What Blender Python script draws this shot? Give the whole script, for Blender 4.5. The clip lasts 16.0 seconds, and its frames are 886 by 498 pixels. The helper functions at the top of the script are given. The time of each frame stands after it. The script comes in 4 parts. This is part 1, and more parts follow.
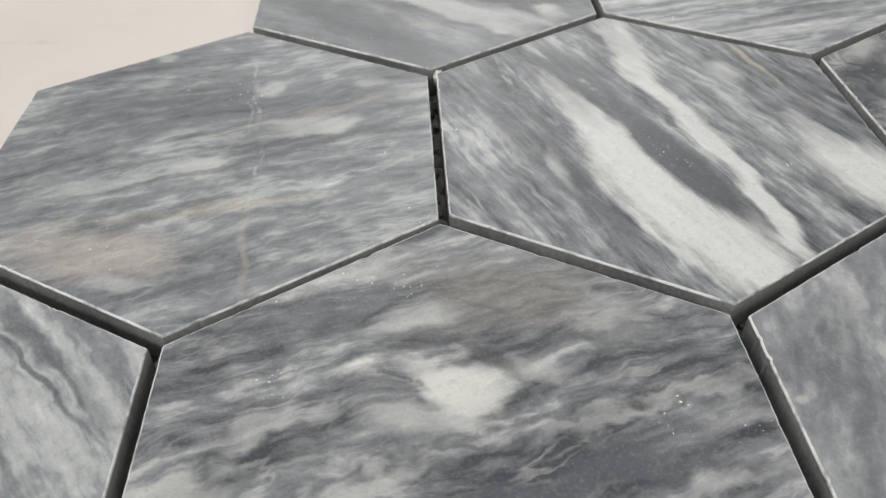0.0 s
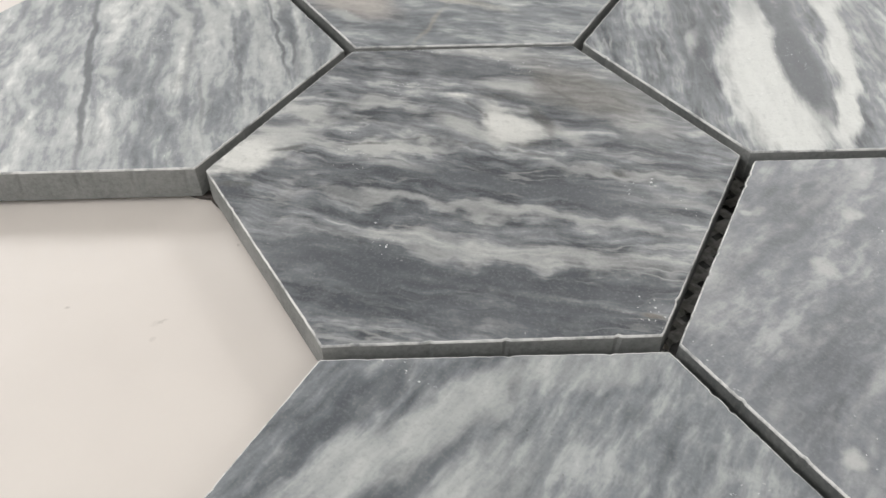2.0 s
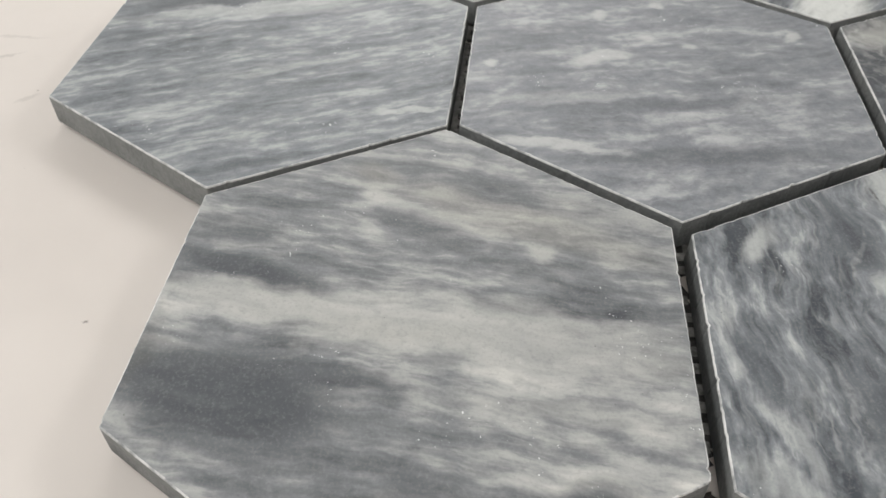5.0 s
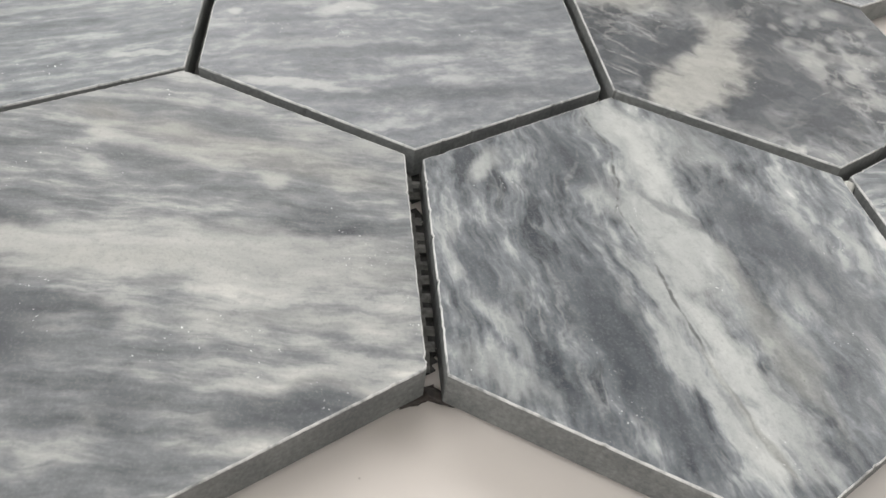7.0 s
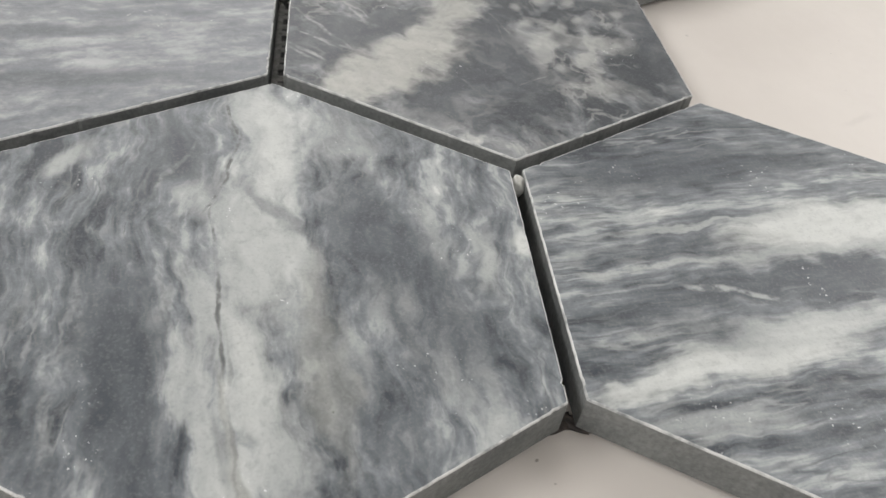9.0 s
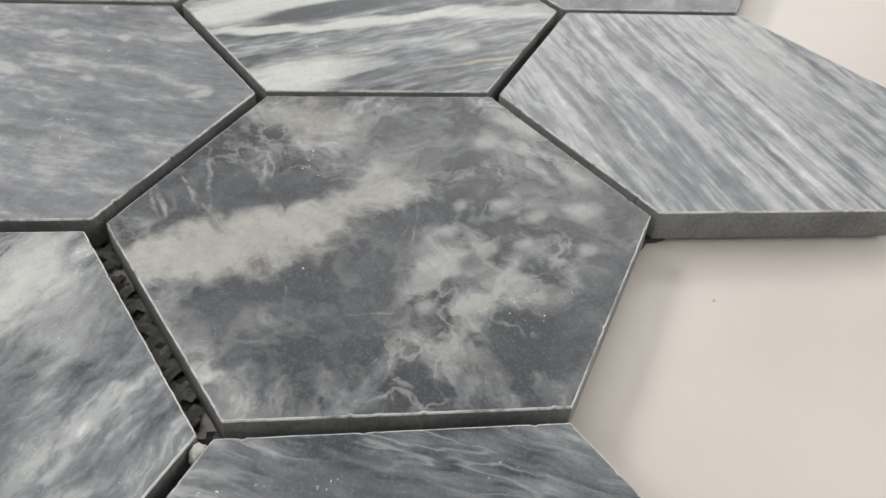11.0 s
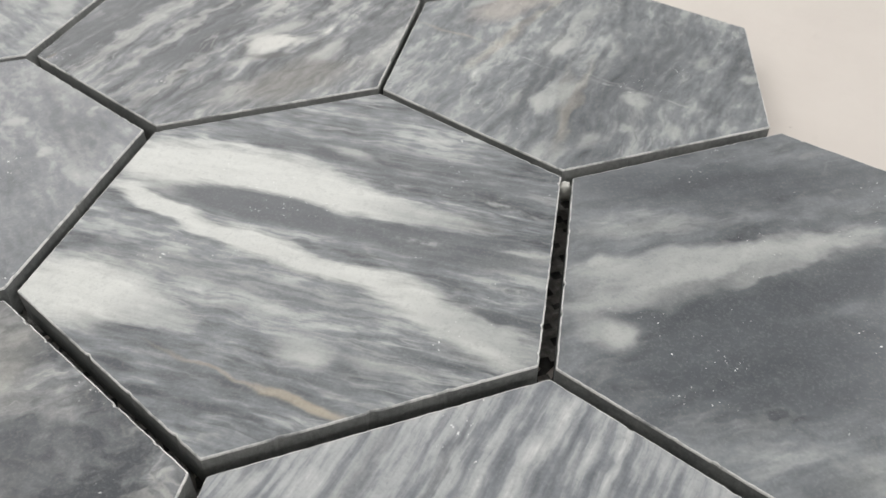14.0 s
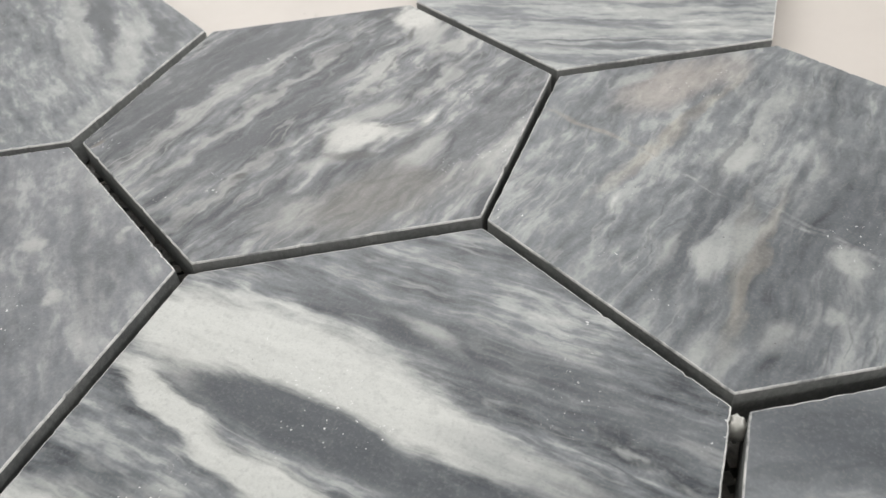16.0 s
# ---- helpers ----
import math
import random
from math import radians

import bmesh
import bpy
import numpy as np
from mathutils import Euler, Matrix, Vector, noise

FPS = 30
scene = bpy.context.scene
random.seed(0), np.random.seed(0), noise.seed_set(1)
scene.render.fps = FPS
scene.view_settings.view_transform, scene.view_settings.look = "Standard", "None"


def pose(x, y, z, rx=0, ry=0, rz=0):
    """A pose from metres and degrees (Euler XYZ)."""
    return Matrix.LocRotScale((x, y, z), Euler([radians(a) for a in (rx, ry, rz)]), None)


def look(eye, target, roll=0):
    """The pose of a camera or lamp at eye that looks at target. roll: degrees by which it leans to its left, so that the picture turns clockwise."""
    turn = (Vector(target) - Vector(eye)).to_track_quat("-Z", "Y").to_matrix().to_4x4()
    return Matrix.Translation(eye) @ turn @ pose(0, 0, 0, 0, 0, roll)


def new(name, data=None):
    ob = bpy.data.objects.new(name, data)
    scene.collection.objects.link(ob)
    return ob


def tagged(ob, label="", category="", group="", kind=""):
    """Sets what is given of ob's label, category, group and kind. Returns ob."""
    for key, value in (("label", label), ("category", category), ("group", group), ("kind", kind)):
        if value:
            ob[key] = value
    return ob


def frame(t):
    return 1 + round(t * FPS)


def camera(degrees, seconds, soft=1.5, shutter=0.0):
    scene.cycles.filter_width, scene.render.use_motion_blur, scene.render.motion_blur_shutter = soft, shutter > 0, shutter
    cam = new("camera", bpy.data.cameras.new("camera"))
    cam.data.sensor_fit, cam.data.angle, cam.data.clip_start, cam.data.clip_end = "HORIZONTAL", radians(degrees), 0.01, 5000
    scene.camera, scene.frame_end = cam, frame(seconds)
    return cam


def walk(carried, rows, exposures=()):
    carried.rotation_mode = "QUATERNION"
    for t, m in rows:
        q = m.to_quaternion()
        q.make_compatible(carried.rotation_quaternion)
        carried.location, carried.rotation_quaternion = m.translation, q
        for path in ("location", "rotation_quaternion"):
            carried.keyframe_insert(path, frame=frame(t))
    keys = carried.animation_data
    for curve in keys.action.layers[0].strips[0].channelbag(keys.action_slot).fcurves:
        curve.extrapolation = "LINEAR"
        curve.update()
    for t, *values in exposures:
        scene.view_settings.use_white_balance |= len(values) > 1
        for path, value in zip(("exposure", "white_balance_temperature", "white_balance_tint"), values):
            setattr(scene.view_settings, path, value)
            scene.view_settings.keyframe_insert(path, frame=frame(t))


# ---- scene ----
cam = camera(59.36, 16.0)
cam.data.dof.use_dof, cam.data.dof.focus_distance, cam.data.dof.aperture_fstop = True, 0.140, 46
PATH = [
    (0, (-0.0563, -0.1481, 0.1090), (-0.0510, -0.0379, 0.0090), -0.90),
    (0.5, (-0.0482, -0.1656, 0.1078), (-0.0576, -0.0577, 0.0090), -0.84),
    (1, (-0.0384, -0.1832, 0.1055), (-0.0624, -0.0803, 0.0090), -0.74),
    (1.5, (-0.0213, -0.1958, 0.1064), (-0.0591, -0.0977, 0.0090), -0.74),
    (2, (0.0072, -0.2058, 0.1075), (-0.0440, -0.1134, 0.0090), -0.86),
    (2.5, (0.0354, -0.2123, 0.1116), (-0.0279, -0.1254, 0.0090), -0.69),
    (3, (0.0645, -0.2173, 0.1140), (-0.0105, -0.1391, 0.0090), -0.86),
    (3.5, (0.0955, -0.2190, 0.1121), (0.0139, -0.1524, 0.0090), -0.20),
    (4, (0.1282, -0.2193, 0.1128), (0.0393, -0.1630, 0.0090), 0.06),
    (4.5, (0.1639, -0.2108, 0.1204), (0.0643, -0.1656, 0.0090), -0.24),
    (4.7, (0.1744, -0.2094, 0.1203), (0.0749, -0.1659, 0.0090), -0.04),
    (6.8, (0.2032, -0.2046, 0.1114), (0.1227, -0.1345, 0.0090), 9.95),
    (7, (0.2060, -0.1990, 0.1100), (0.1271, -0.1279, 0.0090), 9.80),
    (7.5, (0.2125, -0.1863, 0.1079), (0.1387, -0.1123, 0.0090), 10.15),
    (8, (0.2177, -0.1734, 0.1064), (0.1479, -0.0976, 0.0090), 10.20),
    (8.5, (0.2212, -0.1614, 0.1042), (0.1549, -0.0852, 0.0090), 10.02),
    (9, (0.2386, -0.1250, 0.1050), (0.1636, -0.0568, 0.0090), 9.56),
    (9.5, (0.2452, -0.0941, 0.1068), (0.1581, -0.0342, 0.0090), 8.39),
    (9.7, (0.2443, -0.0811, 0.1096), (0.1519, -0.0265, 0.0090), 7.62),
    (11.8, (0.1986, 0.0320, 0.1157), (0.0799, 0.0239, 0.0090), 4.23),
    (12, (0.1900, 0.0408, 0.1186), (0.0709, 0.0255, 0.0090), 3.94),
    (12.5, (0.1640, 0.0629, 0.1162), (0.0482, 0.0301, 0.0090), 2.99),
    (13, (0.1357, 0.0772, 0.1118), (0.0277, 0.0293, 0.0090), 2.04),
    (13.5, (0.1046, 0.0900, 0.1096), (0.0052, 0.0279, 0.0090), 1.14),
    (14, (0.0778, 0.1004, 0.1107), (-0.0125, 0.0248, 0.0090), 0.45),
    (14.5, (0.0516, 0.1007, 0.1121), (-0.0269, 0.0137, 0.0090), -0.35),
    (15, (0.0390, 0.0916, 0.1142), (-0.0350, -0.0006, 0.0090), -1.72),
    (15.5, (0.0272, 0.0756, 0.1136), (-0.0438, -0.0164, 0.0090), -2.96),
    (16, (0.0250, 0.0589, 0.1080), (-0.0396, -0.0282, 0.0090), -4.72),
]
walk(cam, [(t, look(eye, target, roll)) for t, eye, target, roll in PATH],
     exposures=[(0.0, 0.0), (4.5, 0.0), (7.0, 0.16), (8.5, 0.04), (12.0, 0.0), (13.0, 0.12), (14.0, 0.0), (16.0, -0.02)])

# ---- world and lamps ----
world = bpy.data.worlds.new("room_air")
scene.world = world
world.use_nodes = True
world.node_tree.nodes["Background"].inputs[0].default_value = (0.9, 0.95, 1.0, 1)
world.node_tree.nodes["Background"].inputs[1].default_value = 0.05


def ceiling_lamp(x, y, z, sx, sy, watts, color):
    data = bpy.data.lights.new("ceiling_lamp_light", "AREA")
    data.shape, data.size, data.size_y, data.energy, data.color = "RECTANGLE", sx, sy, watts, color
    ob = new("ceiling_lamp_light", data)
    ob.matrix_world = pose(x, y, z, 0, 0, math.degrees(math.atan2(y, x)) + 90)
    return ob


# a ring of ceiling panels round the table
for turn, reach, watts in ((85, 2.9, 56), (238, 2.3, 63), (322, 2.4, 27), (158, 2.95, 52)):
    ceiling_lamp(reach * math.cos(radians(turn)), reach * math.sin(radians(turn)), 1.88, 1.9, 1.0, watts, (1.0, 0.99, 0.985))

# ---- materials ----


class Tree:
    """Small helper for node materials."""

    def __init__(self, name):
        self.mat = bpy.data.materials.new(name)
        self.mat.use_nodes = True
        self.nodes, self.links = self.mat.node_tree.nodes, self.mat.node_tree.links
        self.bsdf = self.nodes["Principled BSDF"]

    def put(self, socket, value):
        if value is None:
            return
        if isinstance(value, bpy.types.NodeSocket):
            self.links.new(value, socket)
        else:
            socket.default_value = value

    def coords(self):
        return self.nodes.new("ShaderNodeTexCoord").outputs["Object"]

    def mapping(self, v, loc=(0, 0, 0), rot=0.0, scale=(1, 1, 1), kind="POINT"):
        n = self.nodes.new("ShaderNodeMapping")
        n.vector_type = kind
        self.put(n.inputs["Vector"], v)
        n.inputs["Location"].default_value = loc
        n.inputs["Rotation"].default_value = (0, 0, radians(rot))
        n.inputs["Scale"].default_value = scale
        return n.outputs[0]

    def noise(self, v, scale, detail=4.0, rough=0.55, color=False, distortion=0.0):
        n = self.nodes.new("ShaderNodeTexNoise")
        self.put(n.inputs["Vector"], v)
        n.inputs["Scale"].default_value, n.inputs["Detail"].default_value = scale, detail
        n.inputs["Roughness"].default_value, n.inputs["Distortion"].default_value = rough, distortion
        return n.outputs["Color" if color else "Fac"]

    def vec(self, op, a, b=None, scale=None):
        n = self.nodes.new("ShaderNodeVectorMath")
        n.operation = op
        self.put(n.inputs[0], a)
        self.put(n.inputs[1], b)
        self.put(n.inputs[3], scale)
        return n.outputs["Value" if op in ("LENGTH", "DOT_PRODUCT") else "Vector"]

    def math(self, op, a, b=None, clamp=False):
        n = self.nodes.new("ShaderNodeMath")
        n.operation, n.use_clamp = op, clamp
        self.put(n.inputs[0], a)
        self.put(n.inputs[1], b)
        return n.outputs[0]

    def span(self, v, a, b, lo=0.0, hi=1.0, smooth=True):
        n = self.nodes.new("ShaderNodeMapRange")
        n.interpolation_type = "SMOOTHSTEP" if smooth else "LINEAR"
        self.put(n.inputs["Value"], v)
        for key, x in (("From Min", a), ("From Max", b), ("To Min", lo), ("To Max", hi)):
            self.put(n.inputs[key], x)
        return n.outputs[0]

    def mix(self, fac, a, b):
        n = self.nodes.new("ShaderNodeMix")
        n.data_type = "RGBA"
        self.put(n.inputs["Factor"], fac)
        self.put(n.inputs["A"], a)
        self.put(n.inputs["B"], b)
        return n.outputs["Result"]

    def bump(self, height, strength, distance):
        n = self.nodes.new("ShaderNodeBump")
        self.put(n.inputs["Height"], height)
        n.inputs["Strength"].default_value, n.inputs["Distance"].default_value = strength, distance
        self.links.new(n.outputs[0], self.bsdf.inputs["Normal"])


def grey(v, warm=0.0):
    return (v * (1 + warm), v, v * (1 - warm), 1)


DARK, MID, PALE, WHITE = (0.072, 0.081, 0.094, 1), (0.205, 0.217, 0.232, 1), (0.41, 0.418, 0.42, 1), (0.68, 0.675, 0.65, 1)
INK, DUSK = (0.038, 0.045, 0.055, 1), (0.097, 0.107, 0.121, 1)
ASH, CHALK = (0.33, 0.34, 0.34, 1), (0.54, 0.54, 0.525, 1)
MILK, SNOW = (0.53, 0.53, 0.51, 1), (0.71, 0.705, 0.68, 1)
TAN, BROWN, ROSE, SOOT = (0.42, 0.36, 0.28, 1), (0.15, 0.13, 0.11, 1), (0.42, 0.375, 0.345, 1), (0.055, 0.057, 0.055, 1)
CREAM, DUN = (0.42, 0.42, 0.40, 1), (0.27, 0.265, 0.245, 1)


class Marble:
    """Grey veined marble. angle: run of the veins in degrees. Patches and veins with a place of their own are laid on with vein()."""

    def __init__(self, name, seed, angle, tone=0.5, contrast=1.0, long=22.0, across=170.0, warp=0.004, cloud=0.5, fray=0.008, web=0.0, tint=(0.97, 1, 1.0), lines=1.0):
        long, across, self.tint = long * 1.35, across * 0.8, tint
        k = self.k = Tree(name)
        p = self.p = k.coords()
        shifted = self.shifted = k.vec("ADD", p, (seed * 1.37, seed * 0.71, seed * 0.3))
        # slow folds of the stone
        folds = k.vec("SUBTRACT", k.noise(shifted, 18, 3, 0.5, color=True), (0.5, 0.5, 0.5))
        bent = k.vec("ADD", shifted, k.vec("SCALE", folds, scale=warp * 4))
        fine_folds = k.vec("SUBTRACT", k.noise(shifted, 120, 3, 0.5, color=True), (0.5, 0.5, 0.5))
        bent = k.vec("ADD", bent, k.vec("SCALE", fine_folds, scale=warp * 0.9))
        run = k.mapping(bent, rot=-angle)
        broad = k.noise(k.mapping(run, scale=(long * 0.6, across * 0.33, 20)), 1.0, 3, 0.55)
        veins = k.noise(k.mapping(run, scale=(long, across, 40)), 1.0, 4, 0.55)
        hair = self.hair = k.noise(k.mapping(run, scale=(long * 4.5, across * 2.2, 120)), 1.0, 4, 0.58)
        clouds = k.noise(bent, 42, 4, 0.55)
        mottle = k.noise(k.mapping(run, scale=(across * 0.55, across * 1.0, 90)), 1.0, 3, 0.5)
        v = k.math("ADD", k.math("MULTIPLY", broad, 0.8), k.math("MULTIPLY", veins, 1.05))
        v = k.math("ADD", v, k.math("ADD", k.math("MULTIPLY", hair, 0.72), k.math("MULTIPLY", mottle, 0.55)))
        v = k.math("ADD", v, k.math("MULTIPLY", clouds, cloud))
        mean = (0.8 + 1.05 + 0.72 + 0.55 + cloud) / 2
        v = self.v = k.math("ADD", k.math("MULTIPLY", k.math("SUBTRACT", v, mean), 3.0 * contrast), tone - 0.14)
        self.col = self.shade(0.0)
        # hairline veins, dark and pale, that come and go
        for step, colour, most in ((0.0, INK, 0.5), (7.3, CHALK, 0.36)):
            lane = k.mapping(run, loc=(step, step, 0), scale=(long * 1.1, across * 0.75, 40))
            ridge = k.math("ABSOLUTE", k.math("SUBTRACT", k.noise(lane, 1.0, 3, 0.55), 0.5))
            here = k.span(k.noise(k.mapping(shifted, loc=(step, 1, 0)), 60, 3, 0.6), 0.42, 0.62)
            self.col = k.mix(k.math("MULTIPLY", k.span(ridge, 0.042, 0.0, 0.0, most * lines), here), self.col, colour)
        self.web, self.grained = None, {}
        if web:
            ridge = k.math("ABSOLUTE", k.math("SUBTRACT", k.noise(bent, 75, 3, 0.5), 0.5))
            self.web = k.math("MULTIPLY", k.span(ridge, 0.09, 0.0, 0.0, web), k.span(clouds, 0.4, 0.58))
        # how patches fray along the run of the veins
        streaky = k.vec("SUBTRACT", k.noise(k.mapping(run, scale=(long * 1.6, across * 1.1, 40)), 1.0, 4, 0.6, color=True), (0.5, 0.5, 0.5))
        ragged = k.vec("ADD", p, k.vec("SCALE", folds, scale=0.004))
        ragged = k.vec("ADD", ragged, k.vec("SCALE", streaky, scale=0.0055))
        self.ragged = k.vec("ADD", ragged, k.vec("SCALE", fine_folds, scale=fray))
        self.mild = k.vec("ADD", k.vec("ADD", p, k.vec("SCALE", streaky, scale=0.0022)), k.vec("SCALE", fine_folds, scale=0.0045))
        self.thin = k.vec("ADD", p, k.vec("SCALE", fine_folds, scale=0.0035))
        self.broken = k.span(k.noise(shifted, 260, 3, 0.6), 0.38, 0.58, 0.15, 1.0)
        self.fray = k.math("SUBTRACT", k.math("ADD", k.math("MULTIPLY", veins, 0.9), k.math("ADD", k.math("MULTIPLY", hair, 0.8), k.math("MULTIPLY", mottle, 0.6))), 1.15)

    def shade(self, lift):
        k = self.k
        v = k.math("ADD", self.v, lift) if lift else self.v
        col = k.mix(k.span(v, -0.45, 0.42, smooth=False), INK, MID)
        col = k.mix(k.span(v, 0.38, 0.92), col, PALE)
        return k.mix(k.span(v, 0.85, 1.5), col, WHITE)

    def vein(self, colour, x, y, half_length, half_width, angle, strength, soft):
        """A patch or vein, in millimetres and degrees from the tile's middle."""
        k = self.k
        narrow = half_width < 1.0
        small = half_length < 8.0
        m = k.mapping(self.thin if narrow else self.mild if small else self.ragged, (x / 1000, y / 1000, 0), angle, (half_length / 1000, half_width / 1000, 10), "TEXTURE")
        d = k.vec("LENGTH", m)
        if not narrow:
            d = k.math("SUBTRACT", d, k.math("MULTIPLY", self.fray, 0.35 if small else 0.55))
            soft = (0.3 if small else 0.2) + 0.65 * soft
        mask = k.span(d, 1.0 + soft * 0.75, max(0.0, 1.0 - soft * 0.8), 0.0, strength)
        if narrow and colour in (SOOT, PALE):
            mask = k.math("MULTIPLY", mask, self.broken)
        if colour != SOOT:
            # the patch keeps the grain of the stone in it
            if colour not in self.grained:
                tint = k.math("ADD", k.math("MULTIPLY", self.fray, 0.9), 0.5, clamp=True)
                pairs = {DARK: (INK, DUSK), PALE: (ASH, CHALK), WHITE: (MILK, SNOW)}
                low, high = pairs.get(colour) or (tuple(c * 0.72 for c in colour[:3]) + (1,), tuple(c * 1.25 for c in colour[:3]) + (1,))
                self.grained[colour] = k.mix(tint, low, high)
            colour = self.grained[colour]
        self.col = k.mix(mask, self.col, colour)

    def finish(self):
        k, col, shifted = self.k, self.col, self.shifted
        if self.tint != (1, 1, 1):
            n = k.nodes.new("ShaderNodeMix")
            n.data_type, n.blend_type = "RGBA", "MULTIPLY"
            n.inputs["Factor"].default_value = 1.0
            k.put(n.inputs["A"], col)
            n.inputs["B"].default_value = (*self.tint, 1)
            col = n.outputs["Result"]
        if self.web:
            col = k.mix(self.web, col, CHALK)
        # crystal grain
        grain = k.noise(shifted, 1700, 3, 0.65)
        coarse = k.noise(k.mapping(shifted, loc=(2, 7, 0)), 520, 3, 0.6)
        col = k.mix(k.span(grain, 0.48, 0.72, 0.0, 0.11), col, CHALK)
        col = k.mix(k.span(grain, 0.50, 0.28, 0.0, 0.15), col, DARK)
        col = k.mix(k.span(coarse, 0.52, 0.72, 0.0, 0.08), col, ASH)
        col = k.mix(k.span(coarse, 0.48, 0.30, 0.0, 0.13), col, DARK)
        # tiny crystals, their glints painted as near-white specks, and pits
        glint = k.math("MULTIPLY", k.span(k.noise(shifted, 1500, 1, 0.5), 0.72, 0.76), k.span(k.noise(k.mapping(shifted, loc=(5, 2, 0)), 55, 2, 0.5), 0.58, 0.67))
        col = k.mix(k.math("MULTIPLY", glint, 0.85), col, (0.85, 0.86, 0.86, 1))
        pits = k.math("MULTIPLY", k.span(k.noise(k.mapping(shifted, loc=(3, 1, 0)), 1100, 1, 0.5), 0.75, 0.79), k.span(k.noise(shifted, 50, 2, 0.5), 0.52, 0.64))
        col = k.mix(k.math("MULTIPLY", pits, 0.55), col, SOOT)
        k.put(k.bsdf.inputs["Base Color"], col)
        k.put(k.bsdf.inputs["Roughness"], k.span(grain, 0.3, 0.7, 0.42, 0.54))
        k.bsdf.inputs["Specular IOR Level"].default_value = 0.5
        k.bump(k.math("ADD", grain, k.math("MULTIPLY", self.hair, 0.5)), 0.12, 0.0004)
        return k.mat


def sawn_material():
    """Sawn, unpolished flanks of the tiles."""
    k = Tree("sawn_marble_flank")
    p = k.coords()
    tone = k.nodes.new("ShaderNodeObjectInfo").outputs["Random"]
    soft, fine = k.noise(p, 45, 4, 0.6), k.noise(p, 1100, 4, 0.7)
    v = k.math("ADD", k.math("MULTIPLY", soft, 0.9), k.math("ADD", k.math("MULTIPLY", fine, 0.55), k.math("MULTIPLY", tone, 0.15)))
    k.put(k.bsdf.inputs["Base Color"], k.mix(k.span(v, 0.55, 1.05), (0.10, 0.106, 0.105, 1), (0.25, 0.256, 0.248, 1)))
    k.bsdf.inputs["Roughness"].default_value = 0.6
    k.bump(fine, 0.35, 0.0004)
    return k.mat


def arris_material():
    k = Tree("chipped_highlit_edge")
    p = k.coords()
    n = k.noise(p, 900, 4, 0.7)
    m = k.noise(p, 160, 3, 0.6)
    # pale for the chips, with the light an arris catches painted in
    k.put(k.bsdf.inputs["Base Color"], k.mix(k.span(k.math("ADD", n, k.math("MULTIPLY", m, 1.6)), 0.9, 1.5), (0.25, 0.26, 0.262, 1), (0.70, 0.70, 0.685, 1)))
    k.bsdf.inputs["Roughness"].default_value = 0.55
    k.bump(n, 0.5, 0.0004)
    return k.mat


def net_material(name, low, high):
    k = Tree(name)
    p = k.coords()
    n = k.noise(p, 700, 4, 0.6)
    k.put(k.bsdf.inputs["Base Color"], k.mix(k.span(n, 0.3, 0.7), low, high))
    k.bsdf.inputs["Roughness"].default_value = 0.6
    k.bump(n, 0.4, 0.0003)
    return k.mat


def glue_material():
    k = Tree("dried_glue")
    n = k.noise(k.coords(), 500, 3, 0.6)
    k.put(k.bsdf.inputs["Base Color"], k.mix(k.span(n, 0.3, 0.7), (0.50, 0.50, 0.46, 1), (0.72, 0.72, 0.68, 1)))
    k.bsdf.inputs["Roughness"].default_value = 0.35
    return k.mat


def board_material(marks):
    """marks: (x, y, half length, half width, degrees, strength) in millimetres, pencil ticks and scratches."""
    k = Tree("white_tabletop")
    p = k.coords()
    stain = k.noise(p, 9, 4, 0.6)
    fine = k.noise(p, 260, 4, 0.6)
    col = k.mix(k.span(stain, 0.35, 0.7), (0.69, 0.645, 0.60, 1), (0.635, 0.59, 0.548, 1))
    col = k.mix(k.span(fine, 0.4, 0.75, 0, 0.10), col, (0.66, 0.62, 0.57, 1))
    speck = k.math("MULTIPLY", k.span(k.noise(p, 330, 1, 0.5), 0.77, 0.80), k.span(k.noise(p, 14, 2, 0.5), 0.54, 0.62))
    col = k.mix(k.math("MULTIPLY", speck, 0.75), col, (0.25, 0.22, 0.19, 1))
    rub = k.math("MULTIPLY", k.span(k.noise(k.mapping(p, rot=30, scale=(30, 110, 1)), 1, 4, 0.6), 0.62, 0.8), k.span(k.noise(p, 6, 2, 0.5), 0.5, 0.65))
    col = k.mix(k.math("MULTIPLY", rub, 0.35), col, (0.42, 0.39, 0.36, 1))
    wavy = k.vec("ADD", p, k.vec("SCALE", k.vec("SUBTRACT", k.noise(p, 300, 3, 0.6, color=True), (0.5, 0.5, 0.5)), scale=0.0035))
    for x, y, a, b, ang, strength in marks:
        d = k.vec("LENGTH", k.mapping(wavy, (x / 1000, y / 1000, 0), ang, (a / 1000, b / 1000, 10), "TEXTURE"))
        col = k.mix(k.span(d, 1.3, 0.3, 0.0, strength), col, (0.20, 0.18, 0.16, 1))
    k.put(k.bsdf.inputs["Base Color"], col)
    k.put(k.bsdf.inputs["Roughness"], k.span(fine, 0.3, 0.7, 0.38, 0.5))
    k.bump(fine, 0.05, 0.0003)
    return k.mat


def paint_material(name, colour, rough):
    k = Tree(name)
    n = k.noise(k.coords(), 3, 5, 0.6)
    k.put(k.bsdf.inputs["Base Color"], k.mix(k.span(n, 0.3, 0.7), colour, tuple(c * 0.93 for c in colour[:3]) + (1,)))
    k.bsdf.inputs["Roughness"].default_value = rough
    return k.mat


# ---- building helpers ----


